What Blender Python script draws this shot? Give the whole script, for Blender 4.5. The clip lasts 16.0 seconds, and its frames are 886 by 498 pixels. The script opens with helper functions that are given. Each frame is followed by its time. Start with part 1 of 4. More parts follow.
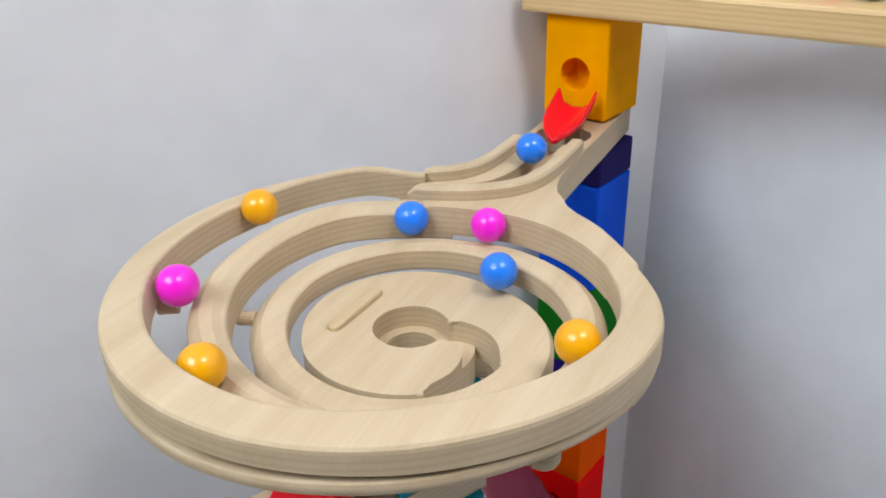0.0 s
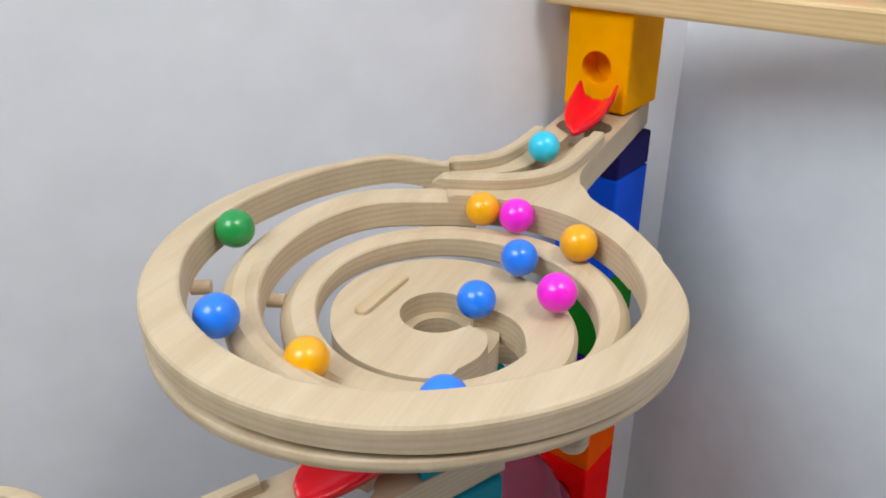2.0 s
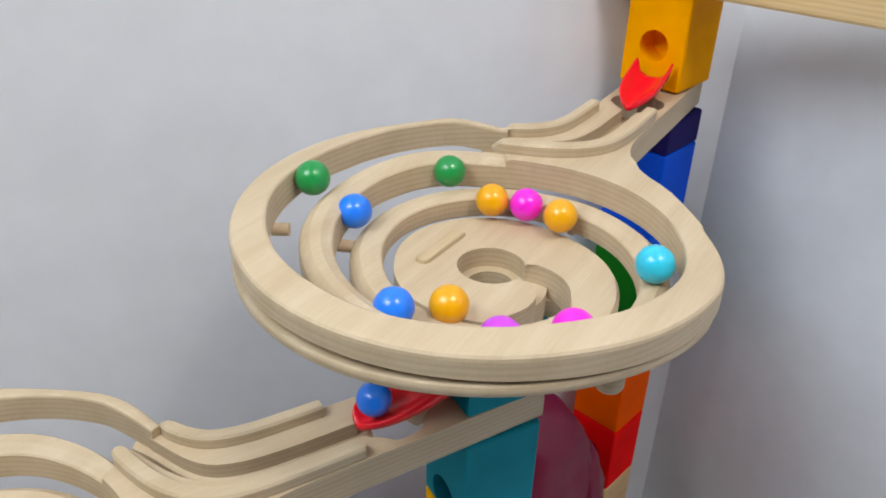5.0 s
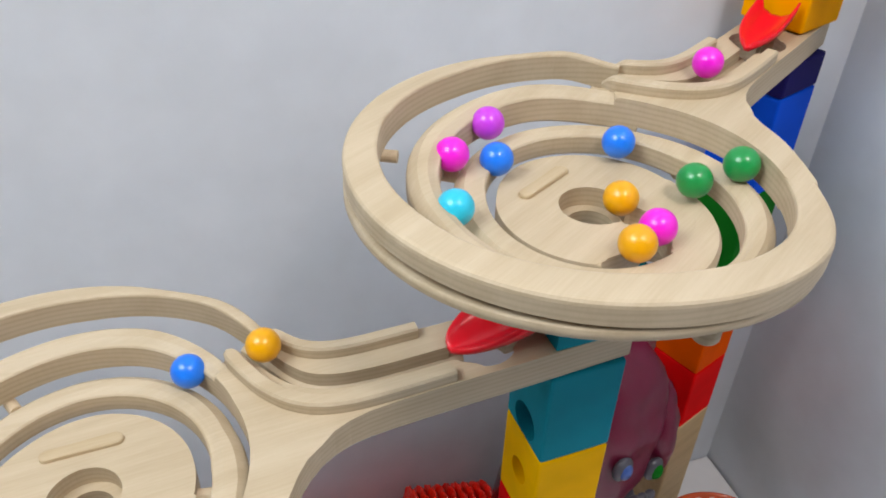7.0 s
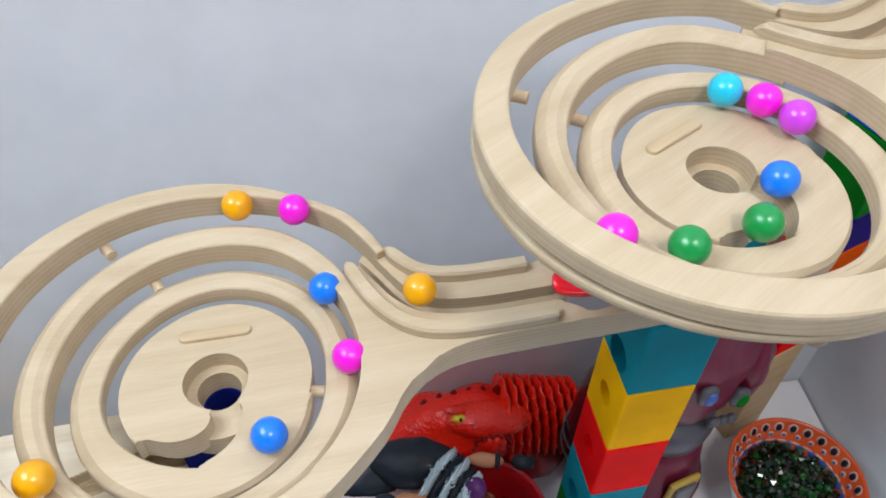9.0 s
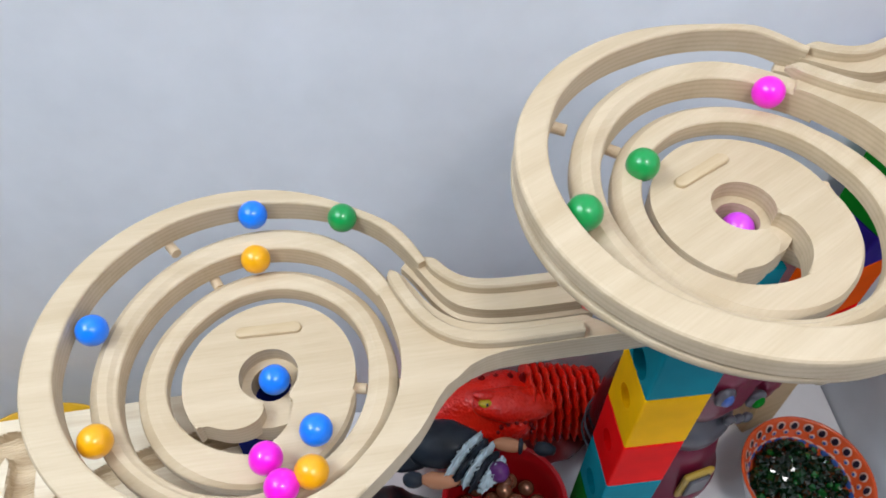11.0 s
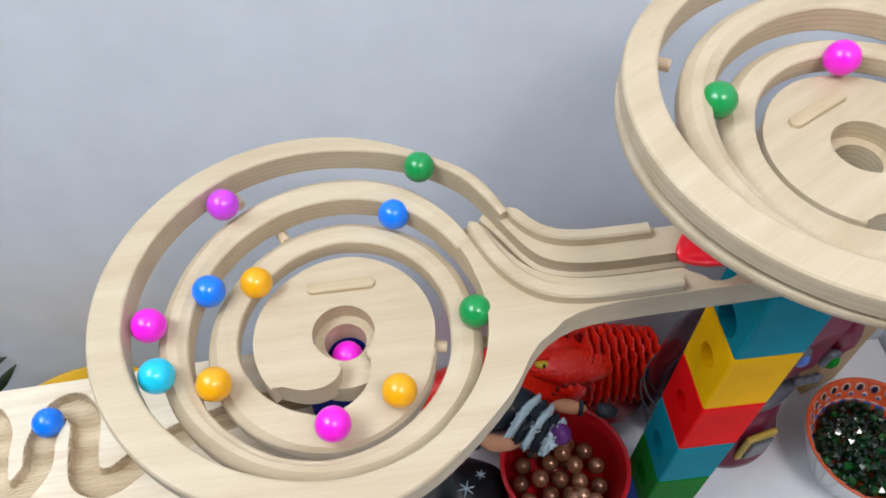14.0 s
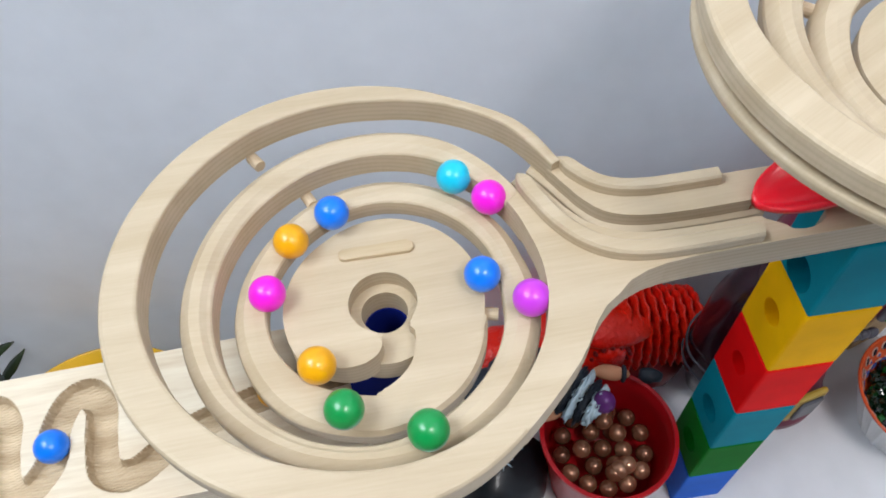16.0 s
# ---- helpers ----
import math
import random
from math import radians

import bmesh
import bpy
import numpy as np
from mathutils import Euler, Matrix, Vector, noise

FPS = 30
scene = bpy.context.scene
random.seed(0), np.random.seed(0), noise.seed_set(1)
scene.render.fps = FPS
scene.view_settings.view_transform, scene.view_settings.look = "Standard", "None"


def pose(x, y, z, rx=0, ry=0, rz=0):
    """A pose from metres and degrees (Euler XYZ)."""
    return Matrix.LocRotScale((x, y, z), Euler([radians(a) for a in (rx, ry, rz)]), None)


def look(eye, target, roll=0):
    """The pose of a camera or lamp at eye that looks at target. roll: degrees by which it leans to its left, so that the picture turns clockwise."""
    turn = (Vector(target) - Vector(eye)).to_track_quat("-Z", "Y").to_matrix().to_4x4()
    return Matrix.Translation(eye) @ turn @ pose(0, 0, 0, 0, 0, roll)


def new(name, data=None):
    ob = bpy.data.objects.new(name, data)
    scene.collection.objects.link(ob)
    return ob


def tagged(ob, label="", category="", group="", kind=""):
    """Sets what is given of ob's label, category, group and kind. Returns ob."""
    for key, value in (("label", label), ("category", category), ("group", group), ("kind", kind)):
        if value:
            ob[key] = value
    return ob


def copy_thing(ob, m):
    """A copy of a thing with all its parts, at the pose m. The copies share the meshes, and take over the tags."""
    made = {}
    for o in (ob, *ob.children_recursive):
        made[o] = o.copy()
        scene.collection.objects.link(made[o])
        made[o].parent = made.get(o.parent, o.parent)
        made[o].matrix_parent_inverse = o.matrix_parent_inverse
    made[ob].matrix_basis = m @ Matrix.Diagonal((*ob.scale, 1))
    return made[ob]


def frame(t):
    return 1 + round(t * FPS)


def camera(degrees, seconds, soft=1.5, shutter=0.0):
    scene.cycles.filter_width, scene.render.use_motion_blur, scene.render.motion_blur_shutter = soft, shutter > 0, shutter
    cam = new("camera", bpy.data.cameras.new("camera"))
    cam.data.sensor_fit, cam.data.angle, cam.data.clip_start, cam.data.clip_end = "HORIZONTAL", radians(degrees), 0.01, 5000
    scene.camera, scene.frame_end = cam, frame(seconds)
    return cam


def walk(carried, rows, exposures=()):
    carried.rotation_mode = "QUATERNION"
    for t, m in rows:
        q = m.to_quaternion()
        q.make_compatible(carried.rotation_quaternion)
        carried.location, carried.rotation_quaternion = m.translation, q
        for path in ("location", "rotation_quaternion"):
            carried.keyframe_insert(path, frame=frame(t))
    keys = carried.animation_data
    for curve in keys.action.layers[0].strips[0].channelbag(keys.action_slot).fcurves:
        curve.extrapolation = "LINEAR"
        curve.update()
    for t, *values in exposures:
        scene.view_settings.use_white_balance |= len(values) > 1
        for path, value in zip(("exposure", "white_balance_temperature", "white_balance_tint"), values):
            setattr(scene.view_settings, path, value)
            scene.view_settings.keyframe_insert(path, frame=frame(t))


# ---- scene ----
cam = camera(60.0, 16.0, soft=1.8)
PATH = [
    (0.0, (0.0272, -0.2264, 0.6331), (0.0193, 0.2186, 0.4053), -1.83),
    (0.5, (0.0319, -0.2312, 0.6360), (0.0207, 0.2134, 0.4074), -2.09),
    (1.0, (0.0270, -0.2321, 0.6361), (0.0160, 0.2119, 0.4064), -2.13),
    (1.5, (0.0185, -0.2339, 0.6368), (0.0086, 0.2102, 0.4073), -1.56),
    (2.0, (0.0166, -0.2320, 0.6351), (0.0081, 0.2100, 0.4014), -0.60),
    (2.5, (0.0188, -0.2322, 0.6346), (0.0089, 0.2076, 0.3971), -0.18),
    (3.0, (0.0200, -0.2364, 0.6389), (0.0093, 0.2017, 0.3983), 0.43),
    (5.5, (0.0049, -0.2620, 0.6445), (-0.0361, 0.1629, 0.3842), 1.42),
    (6.0, (0.0013, -0.2606, 0.6463), (-0.0479, 0.1554, 0.3733), 1.58),
    (6.5, (0.0015, -0.2604, 0.6516), (-0.0591, 0.1452, 0.3656), 1.91),
    (7.0, (0.0009, -0.2638, 0.6532), (-0.0786, 0.1303, 0.3560), 1.61),
    (7.5, (-0.0061, -0.2624, 0.6590), (-0.1012, 0.1144, 0.3444), 1.56),
    (8.0, (-0.0084, -0.2571, 0.6708), (-0.1161, 0.0950, 0.3325), 1.68),
    (8.5, (-0.0081, -0.2513, 0.6771), (-0.1251, 0.0811, 0.3225), 1.54),
    (9.0, (-0.0101, -0.2471, 0.6890), (-0.1337, 0.0650, 0.3184), 1.39),
    (9.5, (-0.0111, -0.2458, 0.7058), (-0.1438, 0.0538, 0.3282), 1.14),
    (12.0, (-0.0190, -0.2549, 0.7294), (-0.1525, 0.0269, 0.3385), 1.15),
    (12.5, (-0.0225, -0.2588, 0.7279), (-0.1576, 0.0185, 0.3344), 0.85),
    (13.0, (-0.0299, -0.2621, 0.7230), (-0.1650, 0.0117, 0.3270), 0.66),
    (13.5, (-0.0422, -0.2592, 0.7132), (-0.1776, 0.0106, 0.3146), 0.17),
    (14.0, (-0.0498, -0.2545, 0.7028), (-0.1840, 0.0127, 0.3020), -0.36),
    (14.5, (-0.0530, -0.2528, 0.6969), (-0.1854, 0.0109, 0.2932), -0.90),
    (15.0, (-0.0564, -0.2525, 0.6927), (-0.1873, 0.0064, 0.2855), -1.64),
    (15.5, (-0.0641, -0.2511, 0.6844), (-0.1948, 0.0029, 0.2740), -2.49),
    (16.0, (-0.0760, -0.2456, 0.6690), (-0.2052, 0.0053, 0.2563), -2.95),
]
walk(cam, [(t, look(eye, target, roll)) for t, eye, target, roll in PATH], exposures=[(0, -0.24, 7150, 11), (6.0, -0.28, 7050, 11), (9.0, -0.12, 6600, 10), (12.0, -0.08, 6500, 10), (16.0, -0.10, 6500, 10)])

# ---- world and light ----
world = bpy.data.worlds.new("world")
scene.world = world
world.use_nodes = True
wn = world.node_tree.nodes
sky = wn.new("ShaderNodeTexSky")
sky.sky_type, sky.sun_disc = 'NISHITA', False
sky.sun_elevation, sky.sun_rotation = radians(40), radians(200)
world.node_tree.links.new(sky.outputs[0], wn["Background"].inputs[0])
wn["Background"].inputs[1].default_value = 0.12


def area_lamp(name, eye, target, sx, sy, power, colour):
    data = bpy.data.lights.new(name, 'AREA')
    data.shape, data.size, data.size_y, data.energy, data.color = 'RECTANGLE', sx, sy, power, colour
    ob = new(name, data)
    ob.matrix_world = look(eye, target)
    return ob


# unseen area lamp added on the left, without a window, to brighten the upper wall
area_lamp("left_area_light", (-0.60, -0.50, 1.38), (-0.20, 0.20, 0.85), 0.6, 0.5, 13.5, (0.82, 0.915, 1.0))
# unseen area lamp added high on the right, without a fixture, for table and shadows
area_lamp("right_area_light", (0.42, -0.42, 1.58), (0.03, 0.10, 0.3), 0.32, 0.32, 8.2, (0.99, 0.95, 0.94))

# ---- materials ----


def node_mat(name, rough=0.5, metal=0.0, coat=0.0):
    m = bpy.data.materials.new(name)
    m.use_nodes = True
    b = m.node_tree.nodes["Principled BSDF"]
    b.inputs["Roughness"].default_value, b.inputs["Metallic"].default_value = rough, metal
    b.inputs["Coat Weight"].default_value = coat
    b.inputs["Coat Roughness"].default_value = 0.12
    return m, m.node_tree.nodes, m.node_tree.links, b


def ramp(nodes, stops):
    r = nodes.new("ShaderNodeValToRGB")
    el = r.color_ramp.elements
    while len(el) < len(stops):
        el.new(0.5)
    for e, (p, c) in zip(el, stops):
        e.position, e.color = p, (*c, 1)
    return r


def coords(nodes, links, scale, rot=(0, 0, 0)):
    tc, mp = nodes.new("ShaderNodeTexCoord"), nodes.new("ShaderNodeMapping")
    links.new(tc.outputs["Object"], mp.inputs[0])
    mp.inputs["Scale"].default_value = scale
    mp.inputs["Rotation"].default_value = rot
    return mp


def noise_tex(nodes, links, mp, scale, detail=4.0):
    n = nodes.new("ShaderNodeTexNoise")
    n.inputs["Scale"].default_value, n.inputs["Detail"].default_value = scale, detail
    links.new(mp.outputs[0], n.inputs["Vector"])
    return n


def bump(nodes, links, b, source, strength, dist):
    bm_ = nodes.new("ShaderNodeBump")
    bm_.inputs["Strength"].default_value, bm_.inputs["Distance"].default_value = strength, dist
    links.new(source, bm_.inputs["Height"])
    links.new(bm_.outputs[0], b.inputs["Normal"])


def wood(name, light, dark, rough=0.5, edge=True):
    """Birch plywood: long faint grain on the faces, thin plies on the upright edges."""
    m, n, l, b = node_mat(name, rough)
    grain = noise_tex(n, l, coords(n, l, (6, 90, 90)), 1.0, 6)
    fleck = noise_tex(n, l, coords(n, l, (60, 900, 300)), 1.0, 3)
    cloud = noise_tex(n, l, coords(n, l, (14, 14, 14)), 1.0, 2)
    mid = tuple((a + c) / 2 for a, c in zip(light, dark))
    col = ramp(n, [(0.32, dark), (0.5, mid), (0.68, light)])
    mix = n.new("ShaderNodeMath")
    mix.operation = 'MULTIPLY_ADD'
    l.new(fleck.outputs[0], mix.inputs[0])
    mix.inputs[1].default_value = 0.35
    l.new(grain.outputs[0], mix.inputs[2])
    sub = n.new("ShaderNodeMath")
    sub.operation = 'MULTIPLY_ADD'
    l.new(cloud.outputs[0], sub.inputs[0])
    sub.inputs[1].default_value = 0.3
    l.new(mix.outputs[0], sub.inputs[2])
    off = n.new("ShaderNodeMath")
    off.operation = 'SUBTRACT'
    l.new(sub.outputs[0], off.inputs[0])
    off.inputs[1].default_value = 0.32
    l.new(off.outputs[0], col.inputs[0])
    out = col.outputs[0]
    if edge:
        geo, sep = n.new("ShaderNodeNewGeometry"), n.new("ShaderNodeSeparateXYZ")
        l.new(geo.outputs["True Normal"], sep.inputs[0])
        up = n.new("ShaderNodeMath")
        up.operation = 'ABSOLUTE'
        l.new(sep.outputs[2], up.inputs[0])
        less = n.new("ShaderNodeMath")
        less.operation = 'LESS_THAN'
        l.new(up.outputs[0], less.inputs[0])
        less.inputs[1].default_value = 0.3
        wave = n.new("ShaderNodeTexWave")
        wave.bands_direction = 'Z'
        wave.inputs["Scale"].default_value, wave.inputs["Distortion"].default_value = 1.0, 1.2
        l.new(coords(n, l, (60, 60, 115)).outputs[0], wave.inputs["Vector"])
        ply = ramp(n, [(0.1, tuple(c * 0.72 for c in dark)), (0.5, mid), (0.9, light)])
        l.new(wave.outputs[1], ply.inputs[0])
        mx = n.new("ShaderNodeMix")
        mx.data_type = 'RGBA'
        sc = n.new("ShaderNodeMath")
        sc.operation = 'MULTIPLY'
        l.new(less.outputs[0], sc.inputs[0])
        sc.inputs[1].default_value = 0.26
        l.new(sc.outputs[0], mx.inputs["Factor"])
        l.new(col.outputs[0], mx.inputs["A"])
        l.new(ply.outputs[0], mx.inputs["B"])
        out = mx.outputs["Result"]
    l.new(out, b.inputs["Base Color"])
    bump(n, l, b, fleck.outputs[0], 0.12, 0.0006)
    return m


def painted(name, colour, rough=0.55, coat=0.0, vary=0.10):
    """Stained or lacquered surface with slight unevenness."""
    m, n, l, b = node_mat(name, rough, 0, coat)
    a = noise_tex(n, l, coords(n, l, (30, 30, 30)), 1.0, 3)
    g = noise_tex(n, l, coords(n, l, (700, 700, 120)), 1.0, 3)
    col = ramp(n, [(0.3, tuple(c * (1 - vary) for c in colour)), (0.7, tuple(min(1, c * (1 + vary)) for c in colour))])
    l.new(a.outputs[0], col.inputs[0])
    l.new(col.outputs[0], b.inputs["Base Color"])
    b.inputs["Specular IOR Level"].default_value = 0.3 if coat > 0 else 0.05
    bump(n, l, b, g.outputs[0], 0.06, 0.0004)
    return m


BIRCH = wood("birch_plywood", (0.575, 0.465, 0.322), (0.485, 0.377, 0.243), 0.55)
BEECH = wood("beech_plank", (0.72, 0.52, 0.27), (0.58, 0.39, 0.18), 0.5)
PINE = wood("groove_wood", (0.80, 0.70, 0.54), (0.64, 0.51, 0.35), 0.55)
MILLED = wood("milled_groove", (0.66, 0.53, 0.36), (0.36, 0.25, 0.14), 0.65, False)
KEYWOOD = wood("key_wood", (0.56, 0.44, 0.28), (0.45, 0.33, 0.19), 0.55, False)
PEG = wood("peg_wood", (0.68, 0.54, 0.37), (0.56, 0.42, 0.27), 0.6, False)
YELLOW = painted("yellow_stain", (0.92, 0.47, 0.0))
AMBER = painted("amber_stain", (0.94, 0.37, 0.0))
ORANGE_B = painted("orange_stain", (0.80, 0.09, 0.0))
RED_B = painted("red_stain", (0.84, 0.003, 0.005))
TEAL = painted("teal_stain", (0.0, 0.23, 0.31))
GREEN_B = painted("green_stain", (0.003, 0.17, 0.012))
BLUE_B = painted("blue_stain", (0.0, 0.085, 0.72))
SKYBLUE_B = painted("mid_blue_stain", (0.03, 0.17, 0.75))
NAVY = painted("navy_stain", (0.016, 0.012, 0.115))
ROYAL = painted("royal_blue_stain", (0.006, 0.014, 0.16))
VIOLET = painted("violet_stain", (0.02, 0.010, 0.17))
CHUTE = painted("red_plastic", (0.86, 0.006, 0.022), 0.3, 0.3, 0.04)
FLOOR = painted("floor_wood", (0.35, 0.27, 0.2), 0.5, 0.1, 0.2)
# made-up mid tone of the unseen walls, kept low to cut bounced light
BEIGE = painted("unseen_wall_beige", (0.34, 0.31, 0.28), 0.8, 0.0, 0.05)
WALL = painted("white_wall_paint", (0.75, 0.79, 0.85), 0.8, 0.0, 0.03)
TABLE = painted("white_table", (0.84, 0.84, 0.86), 0.35, 0.2, 0.03)


def marble_mat(name, colour):
    m, n, l, b = node_mat(name, 0.30, 0, 0.35)
    a = noise_tex(n, l, coords(n, l, (90, 90, 90)), 1.0, 3)
    col = ramp(n, [(0.3, tuple(c * 0.85 for c in colour)), (0.7, colour)])
    l.new(a.outputs[0], col.inputs[0])
    l.new(col.outputs[0], b.inputs["Base Color"])
    return m


COLOURS = {
    "orange": marble_mat("orange_pearl", (0.92, 0.42, 0.0)),
    "blue": marble_mat("blue_pearl", (0.0, 0.21, 0.98)),
    "pink": marble_mat("pink_pearl", (0.98, 0.008, 0.72)),
    "green": marble_mat("green_pearl", (0.0, 0.30, 0.065)),
    "cyan": marble_mat("cyan_pearl", (0.005, 0.60, 0.85)),
    "purple": marble_mat("purple_pearl", (0.66, 0.055, 0.80)),
}

# ---- helpers for meshes ----


def mesh_ob(name, bm, mat, parent=None, label="", smooth=False):
    me = bpy.data.meshes.new(name)
    bmesh.ops.recalc_face_normals(bm, faces=bm.faces[:])
    bm.to_mesh(me)
    bm.free()
    for m in (mat if isinstance(mat, (list, tuple)) else [mat]):
        me.materials.append(m)
    if smooth:
        for p in me.polygons:
            p.use_smooth = True
    ob = new(name, me)
    if parent:
        ob.parent = parent
    if label:
        ob["label"] = label
    return ob


def part(name, bm, material, parent, label="", smooth=False):
    return mesh_ob(name, bm, material, parent, label, smooth)


def empty(name, m, label, category, group="", kind=""):
    ob = new(name)
    ob.matrix_world = m
    return tagged(ob, label, category, group, kind)


def prism(poly, z0, z1, bevel=0.0, seg=2, bm=None):
    """A flat outline pulled up from z0 to z1 (numbers or functions of x, y), its upper rim rounded."""
    bm = bm or bmesh.new()
    f0 = z0 if callable(z0) else (lambda x, y: z0)
    f1 = z1 if callable(z1) else (lambda x, y: z1)
    lo = [bm.verts.new((x, y, f0(x, y))) for x, y in poly]
    hi = [bm.verts.new((x, y, f1(x, y))) for x, y in poly]
    k = len(poly)
    bm.faces.new(lo[::-1])
    top = bm.faces.new(hi)
    for i in range(k):
        bm.faces.new((lo[i], lo[(i + 1) % k], hi[(i + 1) % k], hi[i]))
    if bevel:
        bmesh.ops.bevel(bm, geom=list(top.edges), offset=bevel, segments=seg, affect='EDGES', profile=0.5)
    return bm


def box(x0, y0, z0, x1, y1, z1, bevel=0.0, seg=2, bm=None):
    bm = bm or bmesh.new()
    r = bmesh.ops.create_cube(bm, size=1)
    bmesh.ops.scale(bm, vec=(x1 - x0, y1 - y0, z1 - z0), verts=r["verts"])
    bmesh.ops.translate(bm, vec=((x0 + x1) / 2, (y0 + y1) / 2, (z0 + z1) / 2), verts=r["verts"])
    if bevel:
        es = {e for v in r["verts"] for e in v.link_edges}
        bmesh.ops.bevel(bm, geom=list(es), offset=bevel, segments=seg, affect='EDGES', profile=0.5)
    return bm


def sweep(points, section, bm=None, closed=False, caps=True):
    """Carries a closed section of (across, up) along points (x, y, z); section may be a function of the index."""
    bm = bm or bmesh.new()
    pts = [Vector(p) for p in points]
    rings = []
    for i, p in enumerate(pts):
        d = pts[min(i + 1, len(pts) - 1)] - pts[max(i - 1, 0)]
        if closed:
            d = pts[(i + 1) % len(pts)] - pts[i - 1]
        side = Vector((d.y, -d.x, 0)).normalized()
        sec = section(i) if callable(section) else section
        rings.append([bm.verts.new(p + side * a + Vector((0, 0, u))) for a, u in sec])
    k = len(rings[0])
    pairs = list(zip(rings, rings[1:])) + ([(rings[-1], rings[0])] if closed else [])
    for a, b in pairs:
        for j in range(k):
            bm.faces.new((a[j], a[(j + 1) % k], b[(j + 1) % k], b[j]))
    if caps and not closed:
        bm.faces.new(rings[0][::-1])
        bm.faces.new(rings[-1])
    return bm


def skin(bm, rings):
    """Joins rings of as many corners each into a closed bar."""
    k = len(rings[0])
    for a, b in zip(rings, rings[1:]):
        for j in range(k):
            bm.faces.new((a[j], a[(j + 1) % k], b[(j + 1) % k], b[j]))
    bm.faces.new(rings[0])
    bm.faces.new(rings[-1][::-1])


def lathe(profile, steps=48, bm=None, z=0.0, first=True):
    bm = bm or bmesh.new()
    rings = [[bm.verts.new((r * math.cos(2 * math.pi * i / steps), r * math.sin(2 * math.pi * i / steps), h + z)) for i in range(steps)] for r, h in profile]
    for a, b in zip(rings, rings[1:]):
        for i in range(steps):
            bm.faces.new((a[i], a[(i + 1) % steps], b[(i + 1) % steps], b[i]))
    if first:
        bm.faces.new(rings[0][::-1])
    bm.faces.new(rings[-1])
    return bm


def interp(table, x):
    """Smooth reading of a small table of (x, value)."""
    if x <= table[0][0]:
        return table[0][1]
    for (a, u), (b, v) in zip(table, table[1:]):
        if x <= b:
            k = (x - a) / (b - a)
            return u + (v - u) * k
    return table[-1][1]


def smooth_line(points, n):
    """Catmull-Rom line of n steps through the points."""
    pts = [Vector(p) for p in points]
    pts = [2 * pts[0] - pts[1]] + pts + [2 * pts[-1] - pts[-2]]
    out = []
    segs = len(pts) - 3
    for i in range(n + 1):
        u = min(i / n * segs, segs - 1e-9)
        k, f = int(u), u - int(u)
        a, b, c, d = pts[k:k + 4]
        out.append(0.5 * ((2 * b) + (c - a) * f + (2 * a - 5 * b + 4 * c - d) * f * f + (3 * b - a - 3 * c + d) * f ** 3))
    return out


# ---- plan ----
H = 0.0641            # height of a full block
W = 0.0210            # half its width
L = 0.2322            # from a spiral's middle to the tower that feeds it
ARM_B, ARM_A = 36.0, 63.3
T1 = Vector((0.00885, 0.03087))
CB = Vector((-0.17906, -0.10557))
T2 = Vector((0.11313, 0.23836))
ZA, ZB = 0.4438, 0.3562   # undersides of the two spirals' middles

# ---- walls and table ----
WALL_TURN = 31.0
WALL_AT = Vector((-0.195, 0.091))
wall_dir = Vector((math.cos(radians(WALL_TURN)), math.sin(radians(WALL_TURN))))
wall_nor = Vector((-wall_dir.y, wall_dir.x))
corner = WALL_AT + wall_dir * 0.435


def wall_panel(name, a, b, thick, z0, z1, mat=None):
    d = (b - a).normalized()
    n = Vector((-d.y, d.x)) * thick
    return tagged(mesh_ob(name, prism([a, b, b + n, a + n], z0, z1), mat or WALL), kind="structure")


far_left = WALL_AT - wall_dir * 2.2
far_right = corner - wall_nor * 2.6
tagged(wall_panel("wall_north", corner, far_left, -0.1, -0.8, 2.2), "white painted wall behind the marble run", "wall")
tagged(wall_panel("wall_east", far_right, corner + wall_nor * 0.1, -0.1, -0.8, 2.2), "white painted side wall meeting the other in a corner", "wall")
tagged(mesh_ob("table", prism([corner - wall_dir * 0.002 - wall_nor * 0.002, corner - wall_dir * 1.1 - wall_nor * 0.002, corner - wall_dir * 1.1 - wall_nor * 0.75, corner - wall_dir * 0.002 - wall_nor * 0.75], -0.03, 0.0, 0.003), TABLE),
       "white table top against the wall", "table", kind="structure")
tagged(mesh_ob("floor", box(-3, -3.5, -0.83, 3, 3, -0.8), FLOOR), "pale wooden floor of the room", "floor", kind="structure")
tagged(mesh_ob("ceiling", box(-3, -3.5, 2.2, 3, 3, 2.25), WALL), "white painted ceiling", "ceiling", kind="structure")
# two unseen walls added to close the room and hold down the fill
west = far_left
south = west - wall_nor * 2.6
tagged(wall_panel("wall_west", far_left, south, -0.1, -0.8, 2.2, BEIGE), "unseen beige wall added at the room's end to limit bounced light", "wall")
tagged(wall_panel("wall_south", south, far_right, -0.1, -0.8, 2.2, BEIGE), "unseen beige wall added behind the viewer to limit bounced light", "wall")

# ---- the spiral pieces ----
R_O = [(28, .0925), (82, .0900), (119, .0940), (150, .0952), (183, .0945), (236, .0872), (256, .0838), (300, .0770), (340, .0705), (366, .0665),
       (405, .0660), (443, .0672), (477, .0682), (545, .0707), (573, .0718), (600, .0705), (621, .0680), (660, .0600), (707, .0520), (760, .0500),
       (805, .0490), (850, .0478), (903, .0500), (981, .0530)]
